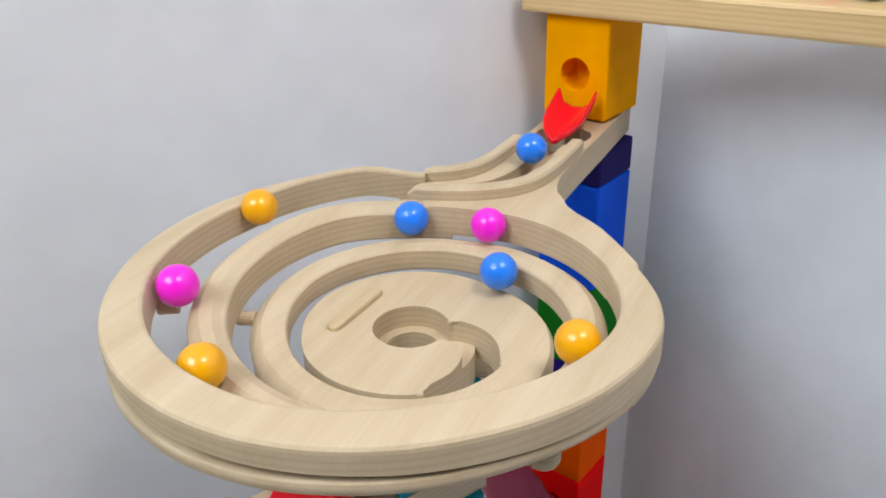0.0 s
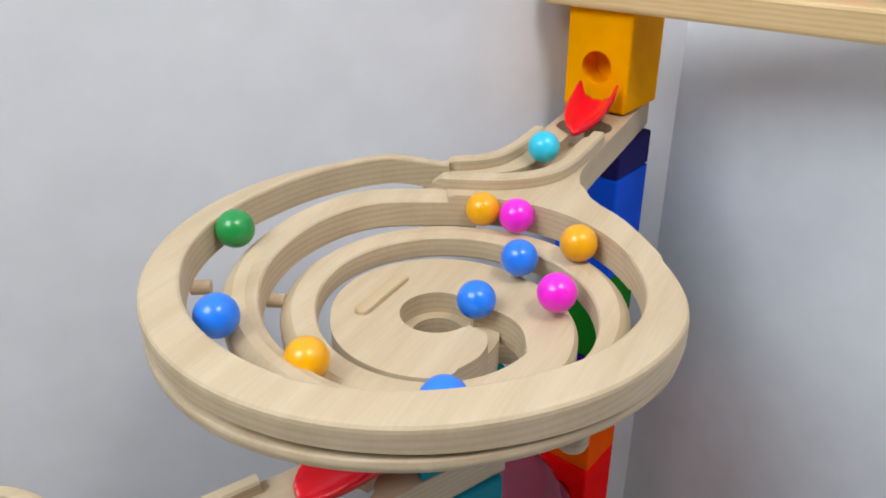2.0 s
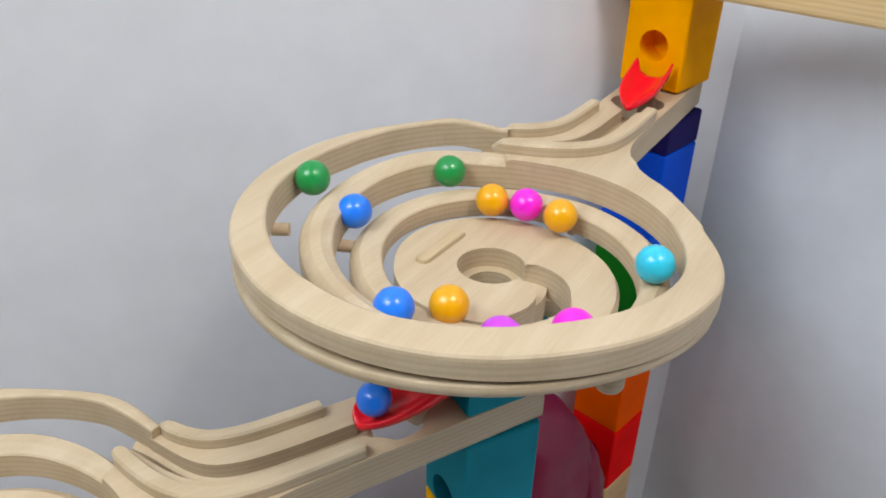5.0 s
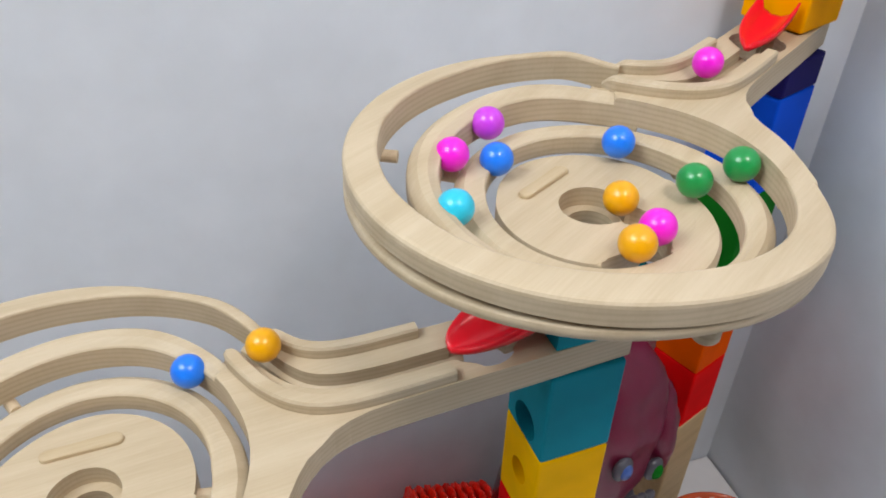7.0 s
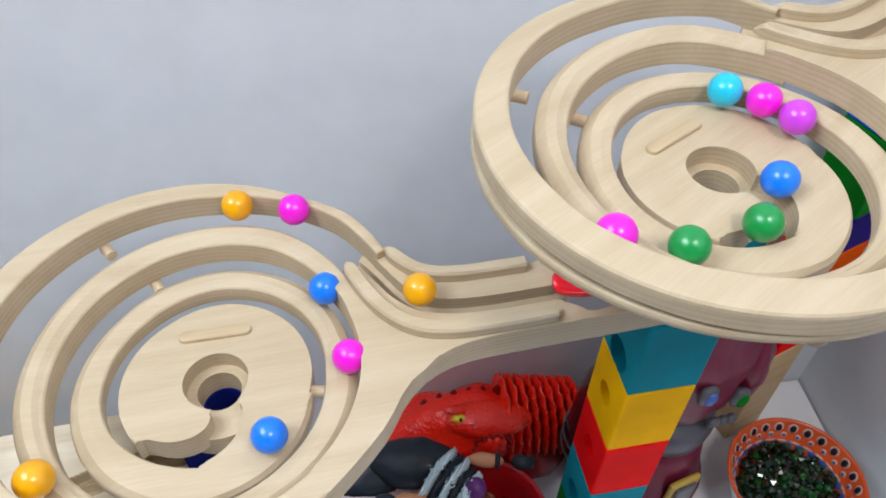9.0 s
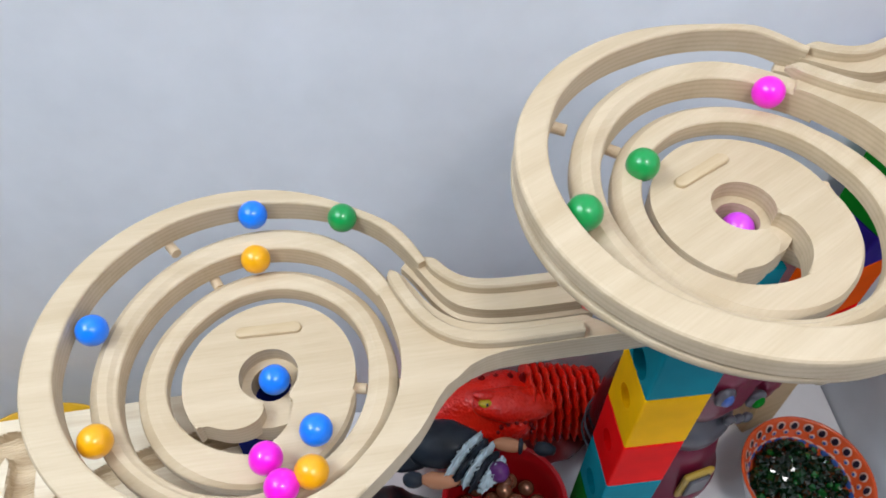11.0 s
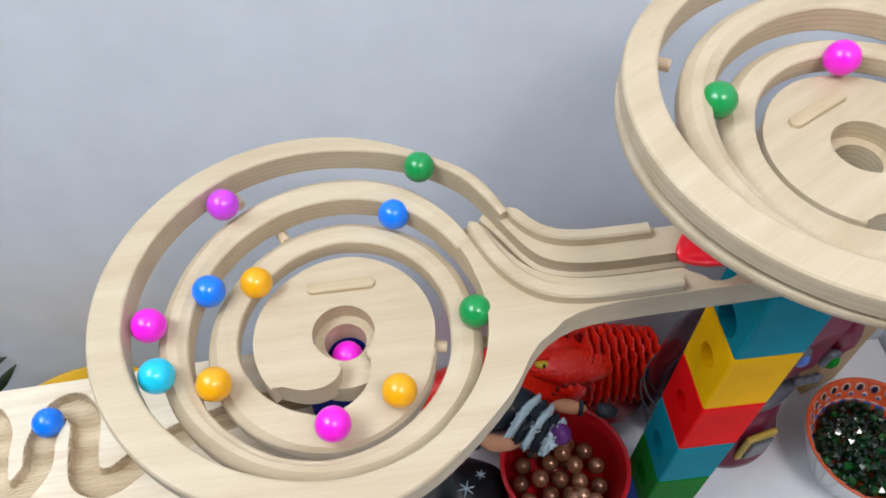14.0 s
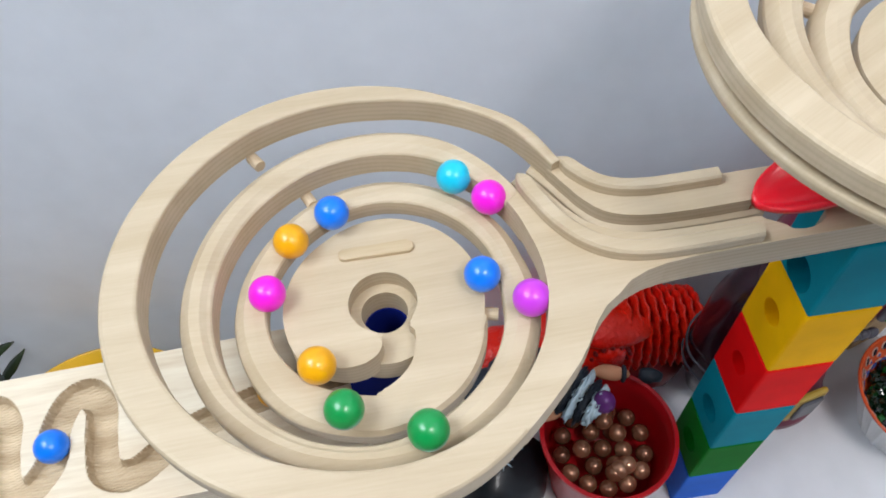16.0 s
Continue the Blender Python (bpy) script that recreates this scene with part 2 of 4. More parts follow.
R_I = [(28, .0757), (60, .0775), (116, .0795), (158, .0802), (183, .0812), (209, .0810), (240, .0780), (280, .0735), (310, .0700), (337, .0660), (366, .0610),
       (405, .0600), (444, .0598), (497, .0590), (540, .0612), (581, .0620), (621, .0604), (660, .0540), (700, .0460), (740, .0447), (800, .0450),
       (839, .0430), (896, .0436), (950, .0440), (1010, .0440)]


Z_BALL = [(36, .0558), (55, .0552), (85, .0535), (145, .0490), (175, .0468), (235, .0430), (265, .0418), (325, .0415), (385, .0412), (445, .0405), (505, .0375),
          (535, .0365), (595, .0352), (655, .0345), (715, .0335), (805, .0330), (895, .0316), (985, .0305), (1012, .0295), (1034, .027), (1045, .020)]
R_BALL = [(36, .0870), (55, .0872), (85, .0848), (115, .0853), (145, .0855), (175, .0862), (205, .0832), (235, .0775), (265, .0712), (295, .0664), (325, .0645), (355, .0637),
          (385, .0640), (415, .0638), (445, .0634), (475, .0650), (505, .0668), (535, .0662), (565, .0637), (595, .0582), (625, .0521), (655, .0472), (685, .0440), (715, .0441),
          (745, .0449), (775, .0457), (805, .0471), (835, .0492), (865, .0498), (895, .0488), (925, .0447), (955, .0400), (985, .0328), (1010, .022), (1034, .010), (1045, .003)]


def z_wall(a):
    return interp(Z_BALL, a) - interp([(40, .0066), (240, .0066), (330, .0078), (1000, .0080)], a)


def polar(r, a):
    return (r * math.cos(radians(a)), r * math.sin(radians(a)))


RING_MID, RING_R = (-0.0102, 0.0028), 0.1000


def ease(k):
    k = min(max(k, 0), 1)
    return k * k * (3 - 2 * k)


RIM_FRONT = [(240, .1000), (255, .0992), (270, .0972), (282, .0942), (292, .0914), (300, .0894), (308, .0882), (330, .0868)]


def rim(a):
    """Outer rim of the spiral at the angle a, from its middle: a circle off the middle, drawn in towards the arm."""
    c, s = math.cos(radians(a)), math.sin(radians(a))
    k = c * RING_MID[0] + s * RING_MID[1]
    r = k + math.sqrt(k * k - RING_MID[0] ** 2 - RING_MID[1] ** 2 + RING_R ** 2)
    r += .0062 * ease((62 - a) / 32)
    f = ease((a - 238) / 30)
    return r + (interp(RIM_FRONT, a) - r) * f


def ring_top(a):
    """Height of the outer ring's top, which sinks to the arm's level on the front."""
    return .0565 - .0055 * ease((44 - a) / 20) - (.0565 - PLATE) * ease((a - 215) / 84)


PLATE = .0460   # top of the arm's plate


# the line on which marbles roll along the arm, from the tower to the first turn
LANE = [(.232, .0), (.205, .0), (.185, -.0008), (.16, -.0008), (.135, -.0004), (.117, .0012), (.1045, .0046), (.0960, .0100), (.0895, .0182), (.0845, .0275), (.0805, .0355), (.0755, .0440), (.0705, .0510)]
LANE_U = [-62, -46, -35, -20, -8, 4, 13, 19, 23, 28, 31, 34, 36]
LANE_Z = [.081, .074, .064, .0560, .0546, .0546, .0546, .0547, .0548, .0550, .0552, .0555, .0558]
lane = smooth_line([(x, y, 0) for x, y in LANE], 48)


def offset(line, d):
    out = []
    for i, p in enumerate(line):
        t = (line[min(i + 1, len(line) - 1)] - line[max(i - 1, 0)]).normalized()
        out.append(Vector((p.x - t.y * d, p.y + t.x * d, 0)))
    return out


def spiral_piece(name, m, label):
    ob = empty(name, m, label, "marble run spiral", "wooden spiral tracks")
    # outer ring
    angles = [24 + i * 3 for i in range(94)]
    bm = bmesh.new()
    rings = []
    for a in angles:
        ro, ri = rim(a), interp(R_O, a)
        zt, c, deep = ring_top(a), 0.0024, .0138 - .0008 * ease((a - 180) / 60)
        zb = zt - 0.0100 - 0.003 * min(1, max(0, (a - 200) / 60))
        sec = [(ro - .001, zb), (ro, zb + .001), (ro, zt - c), (ro - c * .12, zt - c * .5), (ro - c * .45, zt - c * .14), (ro - c, zt), (ri + .0014, zt), (ri + .0004, zt - .0004), (ri, zt - .0014), (ri, zt - deep), (ri + .0034, zt - deep), (ri + .0048, zb)]
        rings.append([bm.verts.new((*polar(r, a), z)) for r, z in sec])
    skin(bm, rings)
    part("outer_ring", bm, BIRCH, ob)
    # lower layer of the rim, parted from the ring by a long tapering gap
    bm = bmesh.new()
    rings = []
    for a in range(96, 303, 3):
        k = max(0, min(1, (a - 96) / 40, (235 - a) / 60))
        ro, ri = rim(a) - 0.0010 + 0.0012 * k, max(rim(a) - 0.0060, interp(R_O, a) + .0052)
        zt = ring_top(a) - 0.0102 - 0.0030 * k - 0.003 * min(1, max(0, (a - 200) / 60))
        rings.append([bm.verts.new((*polar(r, a), z)) for r, z in [(ro - .001, zt - 0.0052), (ro, zt - .004), (ro, zt - .0006), (ro - .0006, zt), (ri, zt), (ri, zt - 0.005)]])
    skin(bm, rings)
    part("lower_rim", bm, BIRCH, ob, "thin lower plywood layer of the rim", smooth=True)
    # winding wall between the turns, its top sloping down inwards
    bm = bmesh.new()
    rings = []
    for i in range(230):
        a = 12 + i * 3
        ro, ri, zo, zi = interp(R_I, a), interp(R_O, a + 360), z_wall(a), z_wall(a + 360) + 0.0028
        if a < 70:
            zo = zo + (PLATE - .0007 - zo) * ease((66 - a) / 44)
        if a > 540:
            k = min(1, (a - 540) / 78)
            k = k * k * (3 - 2 * k)
            ri = ri + (min(.0437, ro - .001) - ri) * k
            zo = zo + (.02385 - zo) * k
            zi = zi + (.0232 - zi) * k
        w = ro - ri
        zi = max(min(zi, zo - 0.0006), zo - 0.0095)
        drop = zo - zi
        lean = .30 * drop
        g = .0032 * ease((a - 40) / 40) * (1 - ease((a - 560) / 60))
        sec = [(ro + g - .0008, zo - .0110), (ro + g, zo - .0100), (ro + g, zo - .0026 - .6 * g), (ro + g - .0006, zo - .0018 - .5 * g), (ro - .0016, zo - .0002), (ro - .55 * w, zo - .25 * lean), (ri + .0022, zo - .80 * lean), (ri + .0008, zo - lean),
               (ri + .0001, zo - lean - .0008), (ri, zi - .0020), (ri, zi - .0060), (ri + .001, zi - .0070)]
        rings.append([bm.verts.new((*polar(r, a), z)) for r, z in sec])
    skin(bm, rings)
    part("winding_wall", bm, BIRCH, ob)
    # middle disc, a comma cut by the last bend of the lane into the drop hole
    def comma(hole, half):
        line = smooth_line([(-.036, -.0300, 0), (-.022, -.0352, 0), (-.009, -.0345, 0), (.0005, -.0285, 0), (.0042, -.0190, 0), (.002, -.0090, 0)], 24)
        up, low = [], []
        for i, p in enumerate(line):
            d = (line[min(i + 1, 24)] - line[max(i - 1, 0)]).normalized()
            up.append((p.x - d.y * half, p.y + d.x * half))
            low.append((p.x + d.y * half, p.y - d.x * half))
        edge = 0.0432
        up = [p for p in up if hole * 1.02 < math.hypot(*p) < edge]
        low = [p for p in low if hole * 1.02 < math.hypot(*p) < edge]

        def ang(p):
            return math.degrees(math.atan2(p[1], p[0])) % 360
        a_low, a_up = ang(low[0]), ang(up[0])
        span = (a_up - a_low) % 360
        outer = [polar(interp(DISC, (a_low + span * i / 80) % 360), a_low + span * i / 80) for i in range(81)]
        h_up, h_low = ang(up[-1]), ang(low[-1])
        span = (h_up - h_low) % 360
        ring = [polar(hole, h_up - span * i / 36) for i in range(37)]
        return outer + up + ring + low[::-1]
    DISC = [(0, .0447), (80, .0452), (120, .0430), (176, .0436), (230, .0440), (300, .0455), (345, .0447), (360, .0447)]
    part("middle_disc", prism(comma(.0152, .0072), 0.0085, 0.0236, 0.0012), BIRCH, ob)
    def annulus(r0, r1, a0, a1, z0, z1):
        b2 = bmesh.new()
        n = int((a1 - a0) / 5)
        skin(b2, [[b2.verts.new((*polar(r, a0 + (a1 - a0) * i / n), z)) for r, z in ((r0, z0), (r1, z0), (r1, z1), (r0, z1))] for i in range(n + 1)])
        return b2
    part("disc_base", annulus(.0105, .0255, 0, 359.9, 0.0, 0.0138), BIRCH, ob)
    part("disc_rim", annulus(.0243, .0425, 290, 560, 0.0, 0.0086), BIRCH, ob)
    # raised key on the disc
    key = []
    x0, y0, x1, y1, w = -.0132, .0271, .0153, .0261, .0032
    for i in range(9):
        key.append((x0 + w * math.cos(radians(90 + i * 22.5)), y0 + w * math.sin(radians(90 + i * 22.5))))
    for i in range(9):
        key.append((x1 + w * math.cos(radians(-90 + i * 22.5)), y1 + w * math.sin(radians(-90 + i * 22.5))))
    part("key", prism(key, 0.0230, 0.0256, 0.0008), KEYWOOD, ob, "small raised wooden key")
    # the arm: a plate on each side of the slotted lane, each with a raised lip, and a round hole under the chute
    def bulge(p):
        return math.sqrt(max(0, .0158 ** 2 - (p.x - .1815) ** 2))

    def lane_edge(d):
        out = [Vector((.2545, math.copysign(.0100, -d), 0))]
        for p in offset(smooth_line([(x, y, 0) for x, y in LANE], 130), d):
            b2 = bulge(p)
            if p.x < .2540:
                out.append(Vector((p.x, (max(p.y, b2) if d < 0 else min(p.y, -b2)) if b2 else p.y, 0)))
        return out
    low = lambda x, y: 0.0290 + 0.003 * ease((.13 - x) / .05)
    front = [tuple(p[:2]) for p in lane_edge(.0046) if p.x > .0745]
    inner = [polar(interp(R_O, a), a) for a in range(299, 385, 3)]
    edge = [(.2545, -.0198), (.19, -.0196), (.15, -.0192), (.130, -.0193), (.118, -.0200), (.109, -.0217), (.101, -.0247), (.0935, -.0290), (.0873, -.0342), (.0815, -.0405), (.0760, -.0485), (.0706, -.0551), (.0640, -.0614), (.0556, -.0688)]
    arc = [polar(rim(a), a) for a in (304, 301, 299)]
    part("front_cheek", prism((arc + inner + front[::-1] + edge)[::-1], low, PLATE, 0.0012), BIRCH, ob)
    back_edge = [(.0885, .0452), (.0935, .0372), (.0996, .0297), (.1060, .0258), (.1126, .0236), (.1230, .0220), (.1331, .0212), (.1547, .0206), (.1600, .0198), (.2545, .0198)]
    back_lane = [tuple(p[:2]) for p in lane_edge(-.0042) if p.y < .0400]
    part("back_cheek", prism(back_lane + back_edge, low, PLATE, 0.0010), BIRCH, ob)

    # raised lips: from a pointed start along the lane to a square end
    def lip(line, wide, name):
        line = [Vector((p.x, p.y, PLATE - .0006)) for p in smooth_line([(x, y, 0) for x, y in line], 40)]

        def sec(i):
            w = wide * ease(.30 + i / 9) * .5
            h = .0068 * ease(.42 + i / 8)
            return [(-w, 0), (-w, h - .0012), (-w + .0010, h), (w - .0010, h), (w, h - .0012), (w, 0)]
        part(name, sweep(line, sec), BIRCH, ob, "raised lip along the lane")
    lip([(.0690, .0385), (.0705, .0310), (.0745, .0195), (.0800, .0075), (.0880, -.0030), (.0985, -.0103), (.1130, -.0140), (.1350, -.0150), (.1600, -.0150)], .0072, "front_lip")
    lip([(.0885, .0440), (.0925, .0362), (.0975, .0292), (.1035, .0238), (.1115, .0202), (.1230, .0182), (.1360, .0176), (.1545, .0172)], .0064, "back_lip")
    for off in (1, -1):
        bm = sweep([Vector((p.x, p.y, 0.0318)) for p in lane[10:46]], [(off * .0022, 0), (off * .0022, .0050), (off * .0042, .0066), (off * .0085, .0066), (off * .0085, 0)])
        part("lane_rail", bm, BIRCH, ob)
    part("foot_plate", box(.207, -.0098, .0292, .2545, .0098, .0456), BIRCH, ob)
    # rounded dowel that stands out below the rim
    knob = lathe([(.0046, .0), (.0052, .0012), (.0052, .0120)], 20)
    bmesh.ops.translate(knob, vec=(*polar(.0915, 235), .0265), verts=knob.verts[:])
    part("dowel", knob, BIRCH, ob, "rounded dowel end below the rim", smooth=True)
    # pegs that tie the turns
    for a, r in ((121, .0918), (113, .0660), (345, .0470), (349, .0665)):
        bm = bmesh.new()
        turn = 0 if r > .08 else 360
        bmesh.ops.create_cone(bm, cap_ends=True, segments=14, radius1=.0029, radius2=.0029, depth=.0075,
                              matrix=Matrix.Translation((*polar(r, a), z_wall(a + turn) - (.0050 if a < 200 else .0090))) @ Matrix.Rotation(radians(a), 4, 'Z') @ Matrix.Rotation(radians(90), 4, 'Y'))
        part("peg", bm, PEG, ob, "short brown dowel peg")
    return ob


def block(name, mid, turn, z0, z1, mat, label, holes=(), group="tower blocks"):
    """A wooden block with softened edges; a hole is a dark drilled cup on the face towards the arm."""
    ob = empty(name, pose(mid[0], mid[1], z0, 0, 0, turn), label, "wooden block", group)
    h = z1 - z0
    bm = bmesh.new()
    if not holes:
        box(-W, -W, 0.0002, W, W, h - 0.0002, 0.0016, 2, bm)
    else:
        box(-W + .0002, -W, 0.0002, W, W, h - 0.0002, 0.0016, 2, bm)
    me_ob = part("body", bm, mat, ob)
    if holes:
        cut_round(me_ob, [(Vector((-W, y, z)), r, 0.034) for y, z, r in holes])
    return ob


def cut_round(ob, cuts):
    """Drills round holes along x into a mesh and keeps the drilled mesh."""
    tools = []
    for i, (p, r, deep) in enumerate(cuts):
        bm = bmesh.new()
        bmesh.ops.create_cone(bm, cap_ends=True, segments=32, radius1=r, radius2=r, depth=deep, matrix=Matrix.Translation(p) @ Matrix.Rotation(radians(90), 4, 'Y'))
        me = bpy.data.meshes.new("tool")
        bm.to_mesh(me)
        bm.free()
        tool = new("tool", me)
        tool.parent = ob
        tools.append(tool)
        mod = ob.modifiers.new("drill", 'BOOLEAN')
        mod.object, mod.operation, mod.solver = tool, 'DIFFERENCE', 'EXACT'
    bpy.context.view_layer.update()
    dg = bpy.context.evaluated_depsgraph_get()
    me = bpy.data.meshes.new_from_object(ob.evaluated_get(dg))
    ob.modifiers.clear()
    old, ob.data = ob.data, me
    for tool in tools:
        data = tool.data
        bpy.data.objects.remove(tool)
        bpy.data.meshes.remove(data)


A = spiral_piece("spiral_track", pose(T1.x, T1.y, ZA, 0, 0, ARM_A), "round birch plywood spiral track on a tower of blocks")
B = copy_thing(A, pose(CB.x, CB.y, ZB, 0, 0, ARM_B))

# ---- towers ----
HOLE = ((0.0, 0.034, 0.0085),)
T1_TURN, T2_TURN = 33.2, 51.0
block("tower_block", T1, T1_TURN, 0, H, SKYBLUE_B, "bright blue wooden block at the foot of the tower")
block("tower_block", T1, T1_TURN, H, 2 * H, GREEN_B, "green wooden block with a drilled hole", ((0, .03, .0105),))
block("tower_block", T1, T1_TURN, 2 * H, 3 * H, TEAL, "teal wooden block with a drilled hole", ((0, .026, .0105),))
block("tower_block", T1, T1_TURN, 3 * H, 4 * H, RED_B, "red wooden block with a drilled hole", HOLE)
block("tower_block", T1, T1_TURN, 4 * H, 5 * H, YELLOW, "yellow wooden block with a drilled hole", HOLE)
block("tower_block", T1, T1_TURN, 5 * H, 6 * H, TEAL, "teal wooden block with an arched hole below", ((0, .012, .0115),))
block("tower_block", T2, T2_TURN, ZA + .0468, ZA + .0468 + .060, AMBER, "amber yellow wooden block with a round marble hole", ((0, .0260, .0098),))
block("tower_block", T2, T2_TURN, ZA + .005, ZA + .028, NAVY, "flat navy wooden block under the track arm")
block("tower_block", T2, T2_TURN, ZA - .004 - H, ZA + .005, BLUE_B, "deep blue wooden tower block")
block("tower_block", T2, T2_TURN, ZA - .004 - 2 * H, ZA - .004 - H, GREEN_B, "dark green wooden block")
block("tower_block", T2, T2_TURN, .272, ZA - .004 - 2 * H, VIOLET, "flat violet wooden block")
block("tower_block", T2, T2_TURN, .208, .272, ORANGE_B, "orange wooden block above the red one")
block("tower_block", T2, T2_TURN, .1437, .208, RED_B, "red wooden block with a drilled hole", HOLE)
block("tower_block", T2, T2_TURN, 0, .1437, BEECH, "tall natural wood support block")


def drilled_block(mid, turn, z0, z1, mat, label):
    """A flat block with a marble hole right through it."""
    ob = empty("tower_block", pose(mid[0], mid[1], z0, 0, 0, turn), label, "wooden block", "tower blocks")
    bm = bmesh.new()
    rings, h = [], z1 - z0 - .0004
    for i in range(48):
        c, q = math.cos(math.pi * i / 24), math.sin(math.pi * i / 24)
        k = W / max(abs(c), abs(q))
        rings.append([bm.verts.new((r * c, r * q, z)) for r, z in ((.0100, .0003), (k, .0003), (k, h), (.0100, h))])
    for a, b in zip(rings, rings[1:] + rings[:1]):
        for j in range(4):
            bm.faces.new((a[j], b[j], b[(j + 1) % 4], a[(j + 1) % 4]))
    part("body", bm, mat, ob)


drilled_block(CB, ARM_B, ZB - .032, ZB, ROYAL, "flat navy wooden block drilled through under the spiral")
drilled_block(T1, T1_TURN, 6 * H + .0188, ZA, TEAL, "short teal wooden block drilled through under the spiral")
block("tower_block", CB, ARM_B, 0, ZB - .032 - .022, TEAL, "tower of teal wooden blocks")
# plank on the top
pl = empty("plank", pose(T2.x, T2.y, ZA + .0468 + .0602, 0, 0, -38), "long natural beech plank lying on the yellow block", "plank")
part("board", box(-.035, -.027, 0, .200, .021, .016, .002), BEECH, pl)

# red chutes out of the two feeding blocks
def chute(m, size):
    ob = empty("marble_chute", m, "glossy red plastic marble chute", "marble chute", "red chutes")
    line = [Vector((.1640 + .0560 * size * (1 - k / 20), 0, .0495 + .0145 * size ** 2 * (1 - (k / 20) ** 0.9))) for k in range(21)]

    def sec(i):
        k = i / 20
        w = .0165 * size * math.sqrt(max(.02, 1 - max(0, (k - .42) / .60) ** 2))
        h = .0095 * size * (1 - k) + .0022
        return [(-w, h), (-w * .85, -.0010), (-w * .4, -.0034), (w * .4, -.0034), (w * .85, -.0010), (w, h), (w - w * .12, h), (w * .66, .0016), (w * .25, -.0008), (-w * .25, -.0008), (-w * .66, .0016), (-w + w * .12, h)]
    part("trough", sweep(line, sec), CHUTE, ob, smooth=True)
    return ob


chute(pose(T1.x, T1.y, ZA, 0, 0, ARM_A), .72)
chute(pose(CB.x, CB.y, ZB, 0, 0, ARM_B), 1.0)

# groove board below the lower spiral
BOARD_Z = ZB - .032


GROOVE = [(-.005, .0), (-.03, -.002), (-.06, -.006), (-.0905, -.0138), (-.104, -.0195), (-.1154, -.0265), (-.124, -.0320), (-.132, -.0329), (-.1395, -.0275), (-.1418, -.0120),
          (-.1425, .003), (-.149, .0124), (-.158, .0095), (-.1640, -.005), (-.1645, -.020), (-.1735, -.0315), (-.1835, -.0285), (-.1868, -.012), (-.1872, .002), (-.194, .0124),
          (-.203, .0095), (-.2090, -.005), (-.2095, -.02), (-.2185, -.0315), (-.2285, -.0285), (-.2318, -.012), (-.2322, .002), (-.239, .0124), (-.250, .0115), (-.275, .010)]
groove = smooth_line([(x, y, 0) for x, y in GROOVE], 400)
groove_s = [0.0]
for a, b in zip(groove, groove[1:]):
    groove_s.append(groove_s[-1] + (b - a).length)


def groove_at(d):
    """The place on the groove's line after d metres."""
    d = max(0, min(d, groove_s[-1]))
    for i in range(400):
        if d <= groove_s[i + 1]:
            return groove[i].lerp(groove[i + 1], (d - groove_s[i]) / (groove_s[i + 1] - groove_s[i]))
    return groove[-1]


def groove_board():
    ob = empty("groove_board", pose(CB.x, CB.y, BOARD_Z - .022, 0, 0, ARM_B), "pale wooden board with a winding marble groove", "groove board")
    nx, ny = 420, 112
    xs, ys = np.linspace(-.262, .03, nx), np.linspace(-.048, .028, ny)
    gx, gy = np.meshgrid(xs, ys, indexing="ij")
    near = np.full(gx.shape, 9.0)
    for p in groove:
        near = np.minimum(near, np.hypot(gx - p.x, gy - p.y))
    r = .0076
    k = np.clip((r - near) / .0012, 0, 1)
    deep = k * (.0030 + np.sqrt(np.maximum(0, r * r - near * near)) * .75)
    deep += k * .00025 * np.sin(gx * 900 + gy * 5200)
    verts = [(xs[i], ys[j], .022 - deep[i, j]) for i in range(nx) for j in range(ny)]
    faces = [(i * ny + j, (i + 1) * ny + j, (i + 1) * ny + j + 1, i * ny + j + 1) for i in range(nx - 1) for j in range(ny - 1)]
    loop = [i * ny for i in range(nx)] + [(nx - 1) * ny + j for j in range(1, ny)] + [i * ny + ny - 1 for i in range(nx - 2, -1, -1)] + [j for j in range(ny - 2, 0, -1)]
    n0 = len(verts)
    verts += [(verts[v][0], verts[v][1], 0.0) for v in loop]
    for q in range(len(loop)):
        w = (q + 1) % len(loop)
        faces.append((loop[w], loop[q], n0 + q, n0 + w))
    faces.append(tuple(range(n0, n0 + len(loop)))[::-1])
    me = bpy.data.meshes.new("board")
    me.from_pydata(verts, [], faces)
    bm = bmesh.new()
    bm.from_mesh(me)
    bpy.data.meshes.remove(me)
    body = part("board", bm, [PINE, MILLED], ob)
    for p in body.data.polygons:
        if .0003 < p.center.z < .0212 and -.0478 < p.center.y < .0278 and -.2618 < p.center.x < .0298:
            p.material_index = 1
    return ob


groove_board()

# ---- things on the table ----
MAROON = painted("maroon_plastic", (0.16, 0.008, 0.035), 0.4, 0.3, 0.15)
GREY_M = painted("grey_plastic", (0.09, 0.09, 0.11), 0.35, 0.3)
GOLD = painted("dull_gold", (0.5, 0.33, 0.05), 0.4, 0.2)
BLACK = painted("black_cloth", (0.007, 0.009, 0.012), 0.4, 0.2, 0.3)
YELLOW_D = painted("yellow_dish_glaze", (0.75, 0.42, 0.02), 0.3, 0.3)
SKIN = painted("doll_skin", (0.52, 0.24, 0.13), 0.5, 0.1)
PALE = painted("pale_blue_fur", (0.55, 0.70, 0.78), 0.6, 0.0)
DARKB = painted("dark_blue_cloth", (0.015, 0.022, 0.035), 0.5, 0.1, 0.4)
PURPLE = painted("purple_plastic", (0.11, 0.02, 0.16), 0.4, 0.2)
CUP = painted("red_cup_plastic", (0.45, 0.004, 0.010), 0.35, 0.2, 0.06)
